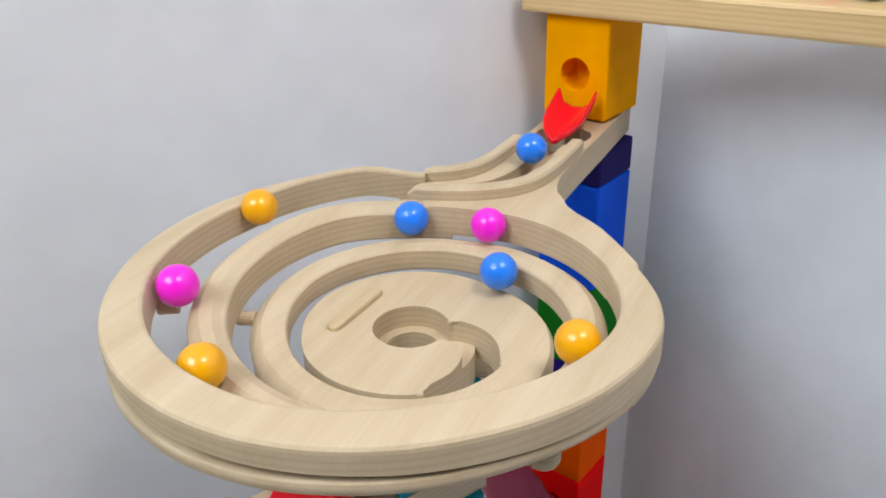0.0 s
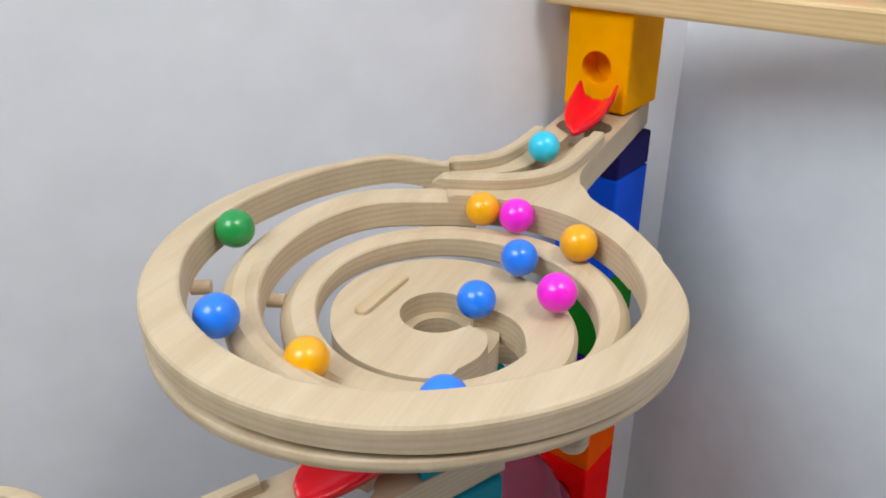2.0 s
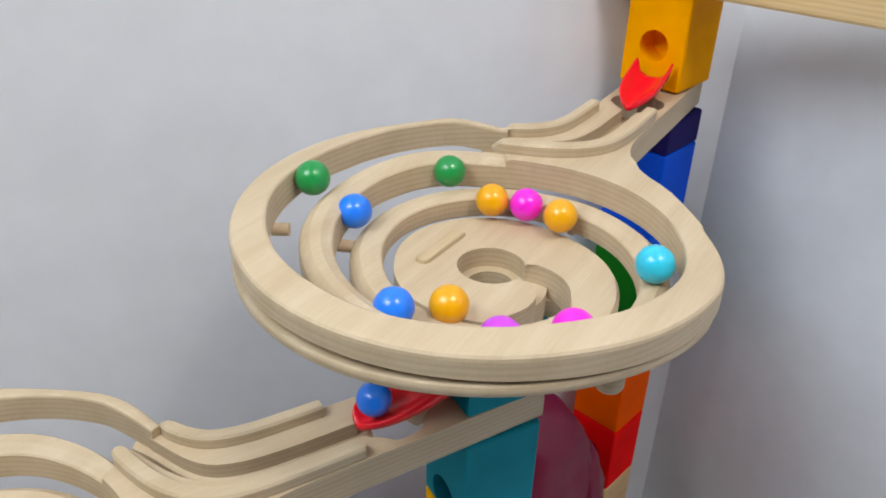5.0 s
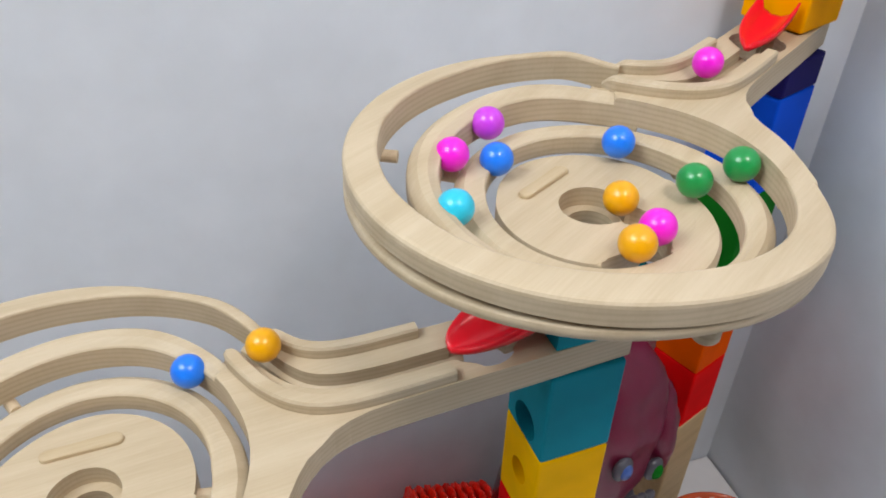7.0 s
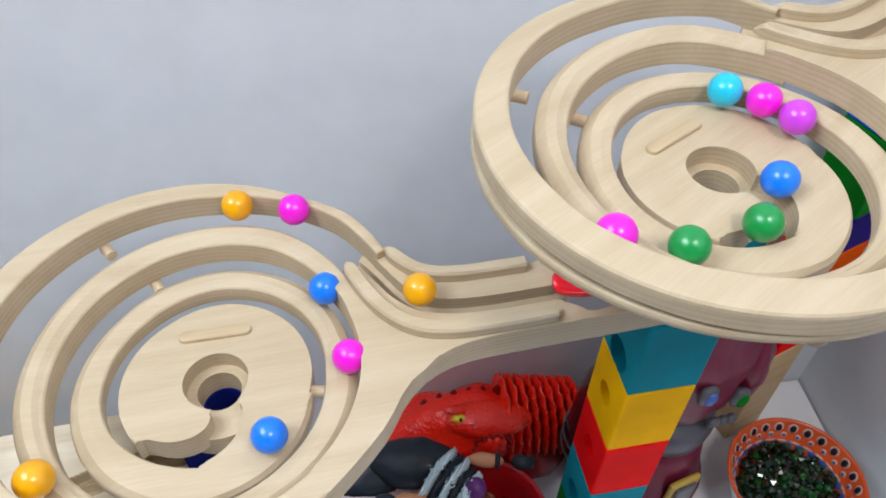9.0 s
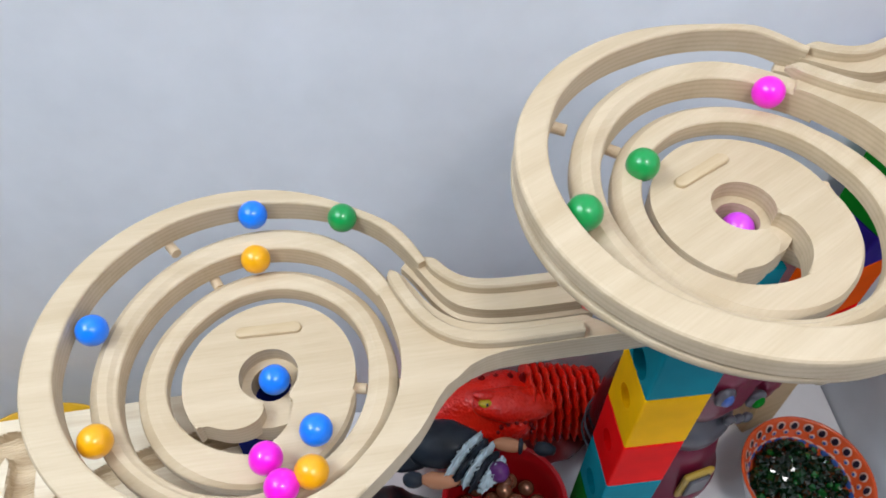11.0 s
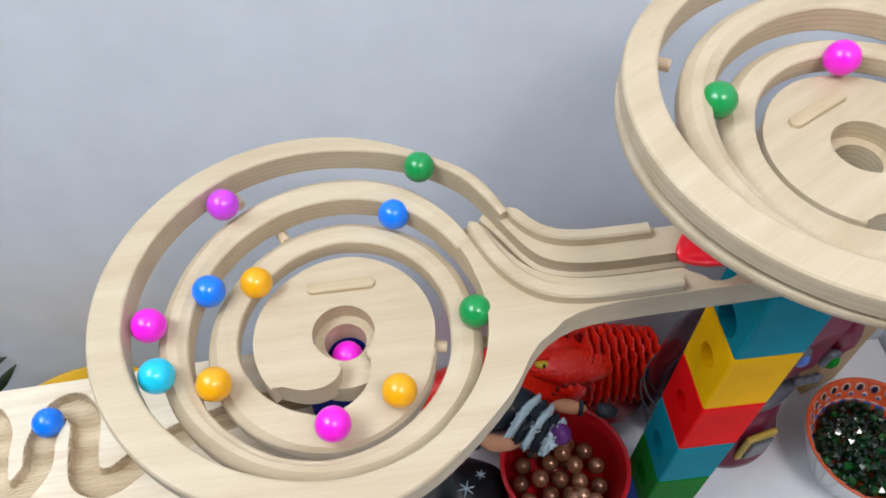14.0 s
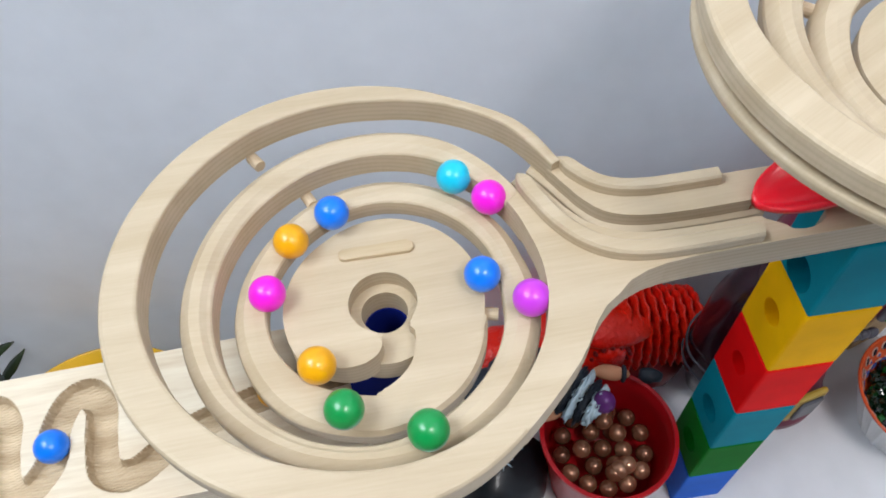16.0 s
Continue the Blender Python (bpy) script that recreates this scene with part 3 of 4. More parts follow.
WHITE = painted("white_glaze", (0.75, 0.75, 0.75), 0.3, 0.4, 0.04)
ORANGE_G = painted("orange_glaze", (0.70, 0.10, 0.025), 0.3, 0.4, 0.12)
DARKG = painted("black_glaze", (0.015, 0.012, 0.03), 0.3, 0.4)
PALEG = painted("cream_glaze", (0.70, 0.48, 0.40), 0.3, 0.4)
BLUEG = painted("blue_glaze", (0.05, 0.12, 0.42), 0.3, 0.4)
EYE_Y = painted("yellow_eye", (0.65, 0.45, 0.02), 0.25, 0.5)


def pearl_mat():
    m, n, l, b = node_mat("bronze_pearl", 0.22, 0.55, 0.4)
    info = n.new("ShaderNodeObjectInfo")
    col = ramp(n, [(0.0, (0.10, 0.038, 0.026)), (0.5, (0.32, 0.14, 0.075)), (1.0, (0.52, 0.28, 0.17))])
    l.new(info.outputs["Random"], col.inputs[0])
    l.new(col.outputs[0], b.inputs["Base Color"])
    return m


def gem_mat():
    m, n, l, b = node_mat("green_glass_gem", 0.08, 0.0, 0.5)
    geo = n.new("ShaderNodeNewGeometry")
    col = ramp(n, [(0.0, (0.001, 0.005, 0.002)), (0.75, (0.002, 0.018, 0.005)), (1.0, (0.008, 0.10, 0.015))])
    l.new(geo.outputs["Random Per Island"], col.inputs[0])
    l.new(col.outputs[0], b.inputs["Base Color"])
    return m


def scales_mat():
    m, n, l, b = node_mat("red_scales", 0.33, 0.0, 0.35)
    vor = n.new("ShaderNodeTexVoronoi")
    vor.inputs["Scale"].default_value = 1.0
    l.new(coords(n, l, (330, 330, 330)).outputs[0], vor.inputs["Vector"])
    big = noise_tex(n, l, coords(n, l, (22, 22, 22)), 1.0, 3)
    col = ramp(n, [(0.25, (0.45, 0.002, 0.002)), (0.42, (0.90, 0.012, 0.004)), (0.8, (0.95, 0.035, 0.010))])
    l.new(big.outputs[0], col.inputs[0])
    l.new(col.outputs[0], b.inputs["Base Color"])
    bump(n, l, b, vor.outputs[0], 0.7, 0.0012)
    return m


PEARL, GEM, SCALES = pearl_mat(), gem_mat(), scales_mat()
DARKRED = painted("dark_red_rubber", (0.20, 0.004, 0.006), 0.45, 0.2, 0.4)
GUM = painted("mauve_gum", (0.22, 0.015, 0.07), 0.35, 0.3, 0.2)
TOOTH = painted("dull_tooth", (0.42, 0.30, 0.33), 0.4, 0.2, 0.1)
SLEEVE = painted("black_maroon_gloss", (0.028, 0.006, 0.012), 0.22, 0.5, 0.3)
LEAF = painted("dark_leaf", (0.020, 0.035, 0.012), 0.5, 0.1, 0.4)
STARS = painted("pale_print", (0.35, 0.45, 0.52), 0.6, 0.0, 0.2)


def blob(bm, m, seg=24, wobble=0.0, freq=30.0):
    r = bmesh.ops.create_uvsphere(bm, u_segments=seg, v_segments=seg // 2, radius=1.0)
    for v in r["verts"]:
        d = v.co.copy()
        v.co = m @ v.co
        if wobble:
            v.co += (m.to_3x3() @ d).normalized() * wobble * noise.noise(v.co * freq)
    return r["verts"]


def scaled(x, y, z, sx, sy, sz, rx=0, ry=0, rz=0):
    return pose(x, y, z, rx, ry, rz) @ Matrix.Diagonal((sx, sy, sz, 1))


def dragon():
    ob = empty("toy_dragon", pose(-0.112, 0.088, 0, 0, 0, 33), "shiny red rubber toy dragon with ridged neck", "toy dragon")
    bm = bmesh.new()
    blob(bm, scaled(-.010, 0, .062, .068, .036, .048), 40, .008, 35)
    blob(bm, scaled(-.070, -.004, .048, .060, .028, .030, 0, 8, 0), 32, .006, 45)
    blob(bm, scaled(.012, -.014, .100, .040, .018, .014, 0, 10, 0), 24, .004, 50)
    part("head", bm, SCALES, ob, smooth=True)
    bm = bmesh.new()
    blob(bm, scaled(.030, -.012, .030, .066, .032, .032), 32, .007, 40)
    part("body", bm, DARKRED, ob, "dark red rubber body", smooth=True)
    for k in range(9):
        bm = bmesh.new()
        ridge = blob(bm, scaled(.030 + .0083 * k, .002, .066 - .0014 * k, .0054, .038 - .0006 * k, .050 - .0010 * k), 64)
        for v in ridge:
            turn = math.atan2(v.co.z - .066, v.co.y - .002)
            v.co.x += .0008 * math.sin(turn * 15 + 3.1 * (k % 2))
            v.co.yz = Vector((.002, .066)) + (v.co.yz - Vector((.002, .066))) * (1 + .018 * math.sin(turn * 26))
        part("neck_ridge", bm, SCALES, ob, smooth=True)
    bm = bmesh.new()
    blob(bm, scaled(.012, -.030, .082, .0145, .008, .0145), 24, .002, 80)
    part("cheek", bm, SCALES, ob, smooth=True)
    for k in range(9):
        a = radians(-20 + 28 * k)
        bm = bmesh.new()
        blob(bm, scaled(.012 + .0165 * math.cos(a), -.031, .082 + .0165 * math.sin(a), .0022, .003, .0022), 8)
        part("cheek_spike", bm, DARKRED, ob, smooth=True)
    bm = bmesh.new()
    blob(bm, scaled(-.0145, -.0172, .1132, .0078, .0046, .0034, 0, 8, 0), 16)
    part("eye", bm, EYE_Y, ob, "yellow slit eye", smooth=True)
    bm = bmesh.new()
    blob(bm, scaled(-.0145, -.0200, .1152, .0013, .0016, .0022), 10)
    part("pupil", bm, DARKG, ob, smooth=True)
    bm = bmesh.new()
    blob(bm, scaled(-.0145, -.0105, .1160, .012, .0050, .0034, 0, 14, 0), 16, .001, 90)
    part("brow", bm, SCALES, ob, smooth=True)
    bm = bmesh.new()
    blob(bm, scaled(-.066, -.036, .068, .044, .010, .009, 0, 4, -4), 24, .002, 90)
    gum = part("gum", bm, GUM, ob, "mauve gum of the open mouth", smooth=True)
    for k in range(9):
        bm = bmesh.new()
        bmesh.ops.create_cone(bm, cap_ends=True, segments=8, radius1=.0022, radius2=.0008, depth=.008, matrix=Matrix.Translation((-.098 + .0082 * k, -.0430 + .0012 * abs(k - 4) * .5, .0735)) @ Matrix.Rotation(radians(24), 4, 'X'))
        part("tooth", bm, TOOTH, gum)
    for k in range(6):
        bm = bmesh.new()
        bmesh.ops.create_cone(bm, cap_ends=True, segments=8, radius1=.006, radius2=.001, depth=.012, matrix=Matrix.Translation((-.04 + .013 * k, .012, .106 - .0010 * (k - 3) ** 2)))
        part("crest_spike", bm, DARKRED, ob)


def doll():
    """A small action figure lying on its front, as one plain mesh."""
    bm = bmesh.new()

    def add(mat, m, seg=16, wob=0.0, fr=60):
        before = set(bm.faces)
        blob(bm, m, seg, wob, fr)
        for f in bm.faces:
            if f not in before:
                f.material_index = mat
                f.smooth = True
    add(0, scaled(-.135, .014, .112, .036, .021, .016, 0, -8, 20), 20, .004, 70)
    add(0, scaled(-.165, -.004, .095, .030, .016, .014, 0, -10, 30), 20, .004, 70)
    for k in range(5):
        add(1 if k % 2 == 0 else 0, scaled(-.109 + .0068 * k, .004 - .0012 * k, .128 + .001 * k, .0046, .0255 - .0022 * k, .0165 - .001 * k, 0, 0, -12), 36, .0065, 420)
    add(2, scaled(-.077, .001, .139, .0085, .0085, .0090), 16)
    add(3, scaled(-.118, -.022, .128, .017, .0065, .0065, 0, 0, 25), 16, .002, 120)
    add(0, scaled(-.138, -.031, .127, .009, .007, .007, 0, 0, 25), 14)
    add(3, scaled(-.080, .031, .128, .014, .0058, .0058, 0, 0, 18), 16, .002, 120)
    add(4, scaled(-.071, .034, .128, .0028, .0072, .0072, 0, 0, 18), 14)
    add(0, scaled(-.052, .041, .127, .0095, .0065, .006, 0, 0, 20), 14, .002, 200)
    ob = mesh_ob("toy_figure", bm, [DARKB, PALE, PURPLE, SKIN, DARKB])
    tagged(ob, "dark toy figure with pale fringed hair lying on the cup", "toy figure")


def cup():
    ob = empty("cup", pose(-.066, -.006, 0), "red plastic cup filled with bronze pearls", "cup")
    prof = [(.034, 0), (.036, .002), (.050, .100), (.0515, .104), (.0505, .106), (.0485, .104), (.0470, .090), (.0420, .052), (.0415, .050)]
    part("body", lathe(prof, 64), CUP, ob, smooth=True)
    ring = [(.0508 * math.cos(radians(6 * k)), .0508 * math.sin(radians(6 * k)), .1045) for k in range(60)]
    part("rim", sweep(ring, [(-.0016, -.002), (.0016, -.002), (.0016, .0018), (-.0016, .0018)], closed=True), CUP, ob, "rolled red rim")
    me = None
    rnd = random.Random(4)
    spots = []
    for ring, (n, r) in enumerate(((1, 0), (6, .0165), (13, .0330))):
        for k in range(n):
            a = 2 * math.pi * k / n + ring * .4
            spots.append((r * math.cos(a), r * math.sin(a), .073 + rnd.uniform(-.003, .004) - ring * .0008))
    for k in range(7):
        a = rnd.uniform(0, 6.28)
        r = rnd.uniform(.004, .026)
        spots.append((r * math.cos(a), r * math.sin(a), .083 + rnd.uniform(-.002, .003)))
    for x, y, z in spots:
        if me is None:
            bm = bmesh.new()
            bmesh.ops.create_uvsphere(bm, u_segments=20, v_segments=12, radius=.0074)
            p = mesh_ob("pearl", bm, PEARL, smooth=True)
            me = p.data
        else:
            p = new("pearl", me)
        p.matrix_world = pose(-.066 + x, -.006 + y, z)
        tagged(p, "round shiny bronze pearl in the red cup", "pearl", "pearls in the cup")


def gem_bowl():
    ob = empty("bowl", pose(.168, .152, 0), "white ribbed bowl with orange patterned rim full of gems", "bowl")
    bm = bmesh.new()
    steps, prof = 96, [(.030, 0), (.034, .002), (.045, .030), (.0575, .062), (.0590, .066)]
    rings = []
    for q, (r, h) in enumerate(prof):
        rings.append([bm.verts.new(((r + (.0012 if (i % 3 == 0) and 0 < q < 4 else 0)) * math.cos(2 * math.pi * i / steps), (r + (.0012 if (i % 3 == 0) and 0 < q < 4 else 0)) * math.sin(2 * math.pi * i / steps), h)) for i in range(steps)])
    for a, b in zip(rings, rings[1:]):
        for i in range(steps):
            bm.faces.new((a[i], a[(i + 1) % steps], b[(i + 1) % steps], b[i]))
    bm.faces.new(rings[0][::-1])
    part("outside", bm, WHITE, ob)
    part("inside", lathe([(.0592, .0655), (.0592, .0668), (.0575, .0672), (.0560, .0655), (.0440, .0380), (.0300, .0300)], 72, first=False), ORANGE_G, ob, "orange glazed inside with painted pattern", smooth=True)

    def on_wall(a, h, w, l, mat, name, lift):
        """An oval of glaze on the sloping inside of the rim."""
        r = .0440 + (.0560 - .0440) * (h - .0380) / .0275 - .0006 - lift
        bm = bmesh.new()
        blob(bm, pose(r * math.cos(a), r * math.sin(a), h) @ Matrix.Rotation(a, 4, 'Z') @ Matrix.Rotation(radians(23.6), 4, 'Y') @ Matrix.Diagonal((.0006, w, l, 1)), 12)
        part(name, bm, mat, ob, smooth=True)
    for k in range(26):
        a = 2 * math.pi * k / 26
        on_wall(a, .0605, .0046, .0050, PALEG, "petal", 0)
        on_wall(a, .0603, .0030, .0040, DARKG, "petal_heart", .0004)
        a += math.pi / 26
        on_wall(a, .0532, .0028, .0028, PALEG, "dot", 0)
        on_wall(a, .0532, .0016, .0016, BLUEG, "dot_heart", .0005)
        on_wall(a, .0470, .0044, .0012, PALEG, "wave", 0)
        on_wall(a + math.pi / 26, .0440, .0044, .0030, BLUEG, "scallop", 0)
    bm = bmesh.new()
    rnd = random.Random(8)
    for k in range(330):
        a, r = rnd.uniform(0, 6.283), .043 * math.sqrt(rnd.random())
        g = bmesh.ops.create_icosphere(bm, subdivisions=1, radius=rnd.uniform(.0044, .0058))
        bmesh.ops.transform(bm, verts=g["verts"], matrix=pose(r * math.cos(a), r * math.sin(a), .0430 + .006 * (1 - (r / .043) ** 2) + rnd.uniform(-.003, .003), rnd.uniform(0, 90), rnd.uniform(0, 90), 0) @ Matrix.Diagonal((1, 1, .75, 1)))
    gems = mesh_ob("glass_gems", bm, GEM)
    gems.matrix_world = pose(.168, .152, 0)
    tagged(gems, "heap of dark green faceted glass gems in the bowl", "gems", kind="stuff")


def gauntlet():
    ob = empty("toy_gauntlet", pose(.043, .150, 0, 0, 0, 46), "maroon plastic toy fist with coloured gems on a base", "toy gauntlet")
    bm = bmesh.new()
    blob(bm, scaled(0, 0, .195, .056, .043, .092), 48, .007, 38)
    blob(bm, scaled(.038, -.010, .185, .026, .034, .050), 32, .006, 50)
    part("fist", bm, MAROON, ob, smooth=True)
    bm = bmesh.new()
    blob(bm, scaled(-.050, .004, .110, .040, .034, .109), 40, .005, 40)
    part("sleeve", bm, SLEEVE, ob, "black glossy sleeve", smooth=True)
    for k in range(2):
        hoop = [(-.050 + .0420 * math.cos(radians(8 * q)), .004 + .0360 * math.sin(radians(8 * q)), .080 + .016 * k) for q in range(45)]
        part("hoop", sweep(hoop, [(-.0008, -.0008), (.0008, -.0008), (.0008, .0008), (-.0008, .0008)], closed=True), GREY_M, ob, "thin bright metal hoop")
    part("cuff", lathe([(.034, .086), (.041, .092), (.043, .110), (.038, .122)], 40), GREY_M, ob, "dull grey plastic cuff", smooth=True)
    part("base", lathe([(.052, 0), (.056, .003), (.056, .012), (.052, .018), (.046, .050), (.042, .075), (.036, .088)], 48), MAROON, ob, smooth=True)
    bm = box(-.016, -.0535, .018, .016, -.0475, .062, .003)
    part("crest", bm, GOLD, ob, "gold and grey crest plate")
    bm = box(-.011, -.0565, .024, .011, -.0525, .056, .002)
    part("crest_field", bm, GREY_M, ob)
    for x, z, mat, rim_mat in ((-.018, .202, BLUEG, GREY_M), (.020, .176, GREEN_B, GREY_M)):
        bm = bmesh.new()
        blob(bm, scaled(x, -.044, z, .0092, .0050, .0110), 20)
        setting = part("gem_setting", bm, rim_mat, ob, smooth=True)
        bm = bmesh.new()
        blob(bm, scaled(x, -.0472, z, .0058, .0040, .0075), 20)
        part("gem", bm, mat, setting, "coloured glossy gem", smooth=True)
    for k in range(3):
        bm = bmesh.new()
        blob(bm, scaled(.010 + .010 * k, -.041, .140 - .004 * k, .006, .004, .005), 12, .001, 100)
        part("rivet", bm, GREY_M, ob, smooth=True)


def pouch():
    ob = empty("pouch", pose(-.150, -.055, 0, 0, 0, 25), "black quilted pouch lying on the table", "pouch")
    bm = bmesh.new()
    blob(bm, scaled(0, 0, .040, .058, .042, .0395), 40, .006, 40)
    part("body", bm, BLACK, ob, smooth=True)
    bm = sweep([Vector((-.01 + .001 * k, -.0405, .02 + .004 * k)) for k in range(10)], [(-.001, -.001), (.001, -.001), (.001, .001), (-.001, .001)])
    part("cord", bm, PURPLE, ob, "thin mauve cord")
    for x, y, r in ((.018, -.004, .0085), (.030, .010, .0050), (.002, .014, .0045)):
        z = .040 + .0395 * math.sqrt(max(0, 1 - (x / .058) ** 2 - (y / .042) ** 2)) + .0034
        bm = bmesh.new()
        for k in range(3):
            blob(bm, scaled(x, y, z, r, .0007, .0012, 0, 12, 60 * k + 20), 8)
        part("star_print", bm, STARS, ob, "pale printed star")


def dish():
    ob = empty("bowl", pose(-.418, -.177, 0), "plain yellow glazed bowl on the table", "bowl")
    part("body", lathe([(.045, 0), (.050, .003), (.074, .045), (.090, .098), (.0905, .1005), (.0885, .1005), (.072, .046), (.045, .010), (.02, .008)], 72), YELLOW_D, ob, smooth=True)


def sprig():
    ob = empty("plant_sprig", pose(-.556, -.168, 0), "dark green leafy sprig standing beside the yellow bowl", "plant")
    stem = smooth_line([(0, 0, 0), (.004, .002, .05), (.010, .006, .10), (.012, .010, .135)], 16)
    part("stem", sweep(stem, [(-.0022, -.001), (.0022, -.001), (.0022, .001), (-.0022, .001)]), LEAF, ob)
    for k in range(11):
        p, a = stem[5 + k], k * 137.5 + 20
        bm = bmesh.new()
        skin(bm, [[bm.verts.new((x, y * w, z + .003 * x / .03 - abs(y) * .1)) for y, z in ((-.006, 0), (0, .0009), (.006, 0), (0, -.0009))] for x, w in ((0, .15), (.010, .9), (.020, 1.0), (.030, .6), (.038, .08))])
        leaf = part("leaf", bm, LEAF, ob, smooth=True)
        leaf.matrix_basis = pose(p.x, p.y, p.z, 0, -22, a)


dragon()
doll()
sprig()
cup()
gem_bowl()
gauntlet()
pouch()
dish()

# ---- marbles ----

def marble(colour):
    b2 = bmesh.new()
    bmesh.ops.create_uvsphere(b2, u_segments=40, v_segments=24, radius=.0080)
    return tagged(mesh_ob("marble", b2, COLOURS[colour], smooth=True), "shiny " + colour + " pearl marble rolling along the track", "marble", "rolling marbles")


def on_spiral(u, upper):
    """The middle of a marble at the place u of a spiral's lane: below 36 along the arm, then degrees of turn."""
    if u <= 36:
        x = interp(list(zip(LANE_U, [p[0] for p in LANE])), u)
        y = interp(list(zip(LANE_U, [p[1] for p in LANE])), u)
        z = interp(list(zip(LANE_U, LANE_Z)), u)
        if not upper:
            z = min(z, .070)
        p = Vector((x, y, z))
    else:
        p = Vector((*polar(interp(R_BALL, u), u), interp(Z_BALL, u)))
    return (pose(T1.x, T1.y, ZA, 0, 0, ARM_A) if upper else pose(CB.x, CB.y, ZB, 0, 0, ARM_B)) @ p


def on_board(d):
    p = groove_at(d)
    return pose(CB.x, CB.y, BOARD_Z, 0, 0, ARM_B) @ Vector((p.x, p.y, .0012))


def smooth_keys(keys, t):
    """Even glide through keys of (seconds, value), never running back."""
    if t <= keys[0][0]:
        return keys[0][1]
    if t >= keys[-1][0]:
        return keys[-1][1]
    n = len(keys)
    slopes = [(b[1] - a[1]) / (b[0] - a[0]) for a, b in zip(keys, keys[1:])]
    for i in range(n - 1):
        (a, u), (b, v) = keys[i], keys[i + 1]
        if t <= b:
            h, k = b - a, (t - a) / (b - a)
            m0 = slopes[i] if i == 0 else (slopes[i - 1] + slopes[i]) / 2
            m1 = slopes[i] if i == n - 2 else (slopes[i] + slopes[i + 1]) / 2
            if slopes[i] == 0:
                m0 = m1 = 0
            return (2 * k ** 3 - 3 * k ** 2 + 1) * u + (k ** 3 - 2 * k ** 2 + k) * h * m0 + (-2 * k ** 3 + 3 * k ** 2) * v + (k ** 3 - k ** 2) * h * m1


WAITING = [0]
# the clip's own unevenness: seconds by which all marbles run ahead or behind between their keys
UNEVEN = [(0, 0), (.3, 0), (.5, .02), (.6, 0), (1.8, 0), (2, .03), (2.1, 0), (2.4, 0), (2.5, .05), (2.7, 0), (5.8, 0), (6, .02), (6.1, 0), (6.4, 0), (6.5, .045), (6.7, 0), (7.3, 0), (7.5, .02), (7.6, 0), (7.9, 0),
          (8, .045), (8.2, 0), (8.8, 0), (9, -.045), (9.1, 0), (9.4, 0), (9.5, -.02), (9.7, 0), (12.3, 0), (12.5, -.06), (12.6, 0), (12.9, 0), (13, -.02), (13.2, 0), (13.8, 0), (14, -.05), (14.1, 0),
          (14.4, 0), (14.5, -.03), (14.7, 0), (16, 0)]


def roll(colour, upper=(), lower=(), board=(), leaps=False):
    """One marble: its keys on the upper spiral, on the lower one and on the groove board; one leaps off the board's edge on to the table."""
    ob = marble(colour)
    WAITING[0] += 1 if upper and upper[0][0] > 0 else 0
    queue = pose(T2.x, T2.y, ZA + .0468 + .0602 + .0162, 0, 0, -38) @ Vector((.018 * WAITING[0], 0, .0080))
    rows = []
    for k in range(161):
        t = k / 10 + interp(UNEVEN, k / 10)
        if upper and t < upper[0][0] - .001:
            lead = upper[0][0] - t
            p = on_spiral(upper[0][1] - 70 * lead, True) if lead < .3 and upper[0][1] < 40 else queue
        elif upper and t <= upper[-1][0] + .001:
            p = on_spiral(smooth_keys(upper, t), True)
        elif lower and t < lower[0][0] - .001:
            if upper:
                a, b = upper[-1][0], lower[0][0]
                f = (t - a) / (b - a)
                if f < .5:
                    p = on_spiral(1045, True).lerp(on_spiral(-62, False), 1 - (1 - f / .5) ** 1.4)
                else:
                    p = on_spiral(-62 + (lower[0][1] + 62) * (f - .5) / .5, False)
            else:
                p = on_spiral(-62, False)
        elif lower and t <= lower[-1][0] + .001:
            p = on_spiral(smooth_keys(lower, t), False)
        elif lower and not board:
            p = on_spiral(min(1045, lower[-1][1] + 60 * (t - lower[-1][0])), False)
        elif board and t < board[0][0]:
            a, b = lower[-1][0], board[0][0]
            f = (t - a) / (b - a)
            p = on_spiral(1045, False).lerp(on_board(0), min(1, f * 2)) if f < .5 else on_board(board[0][1] * (f - .5) / .5)
        elif leaps and t > board[-1][0] + .001:
            f = t - board[-1][0]
            p = pose(CB.x, CB.y, 0, 0, 0, ARM_B) @ Vector((-.1085 - .055 * min(f, .35), -.0215 - .160 * min(f, .35), max(.0082, BOARD_Z + .0085 - 4.9 * max(0, f - .14) ** 2)))
        elif board:
            p = on_board(smooth_keys(board, t) if t <= board[-1][0] else board[-1][1] + .075 * (t - board[-1][0]))
        else:
            p = on_spiral(1045, True)
        rows.append((k / 10, Matrix.Translation(p)))
    walk(ob, rows)


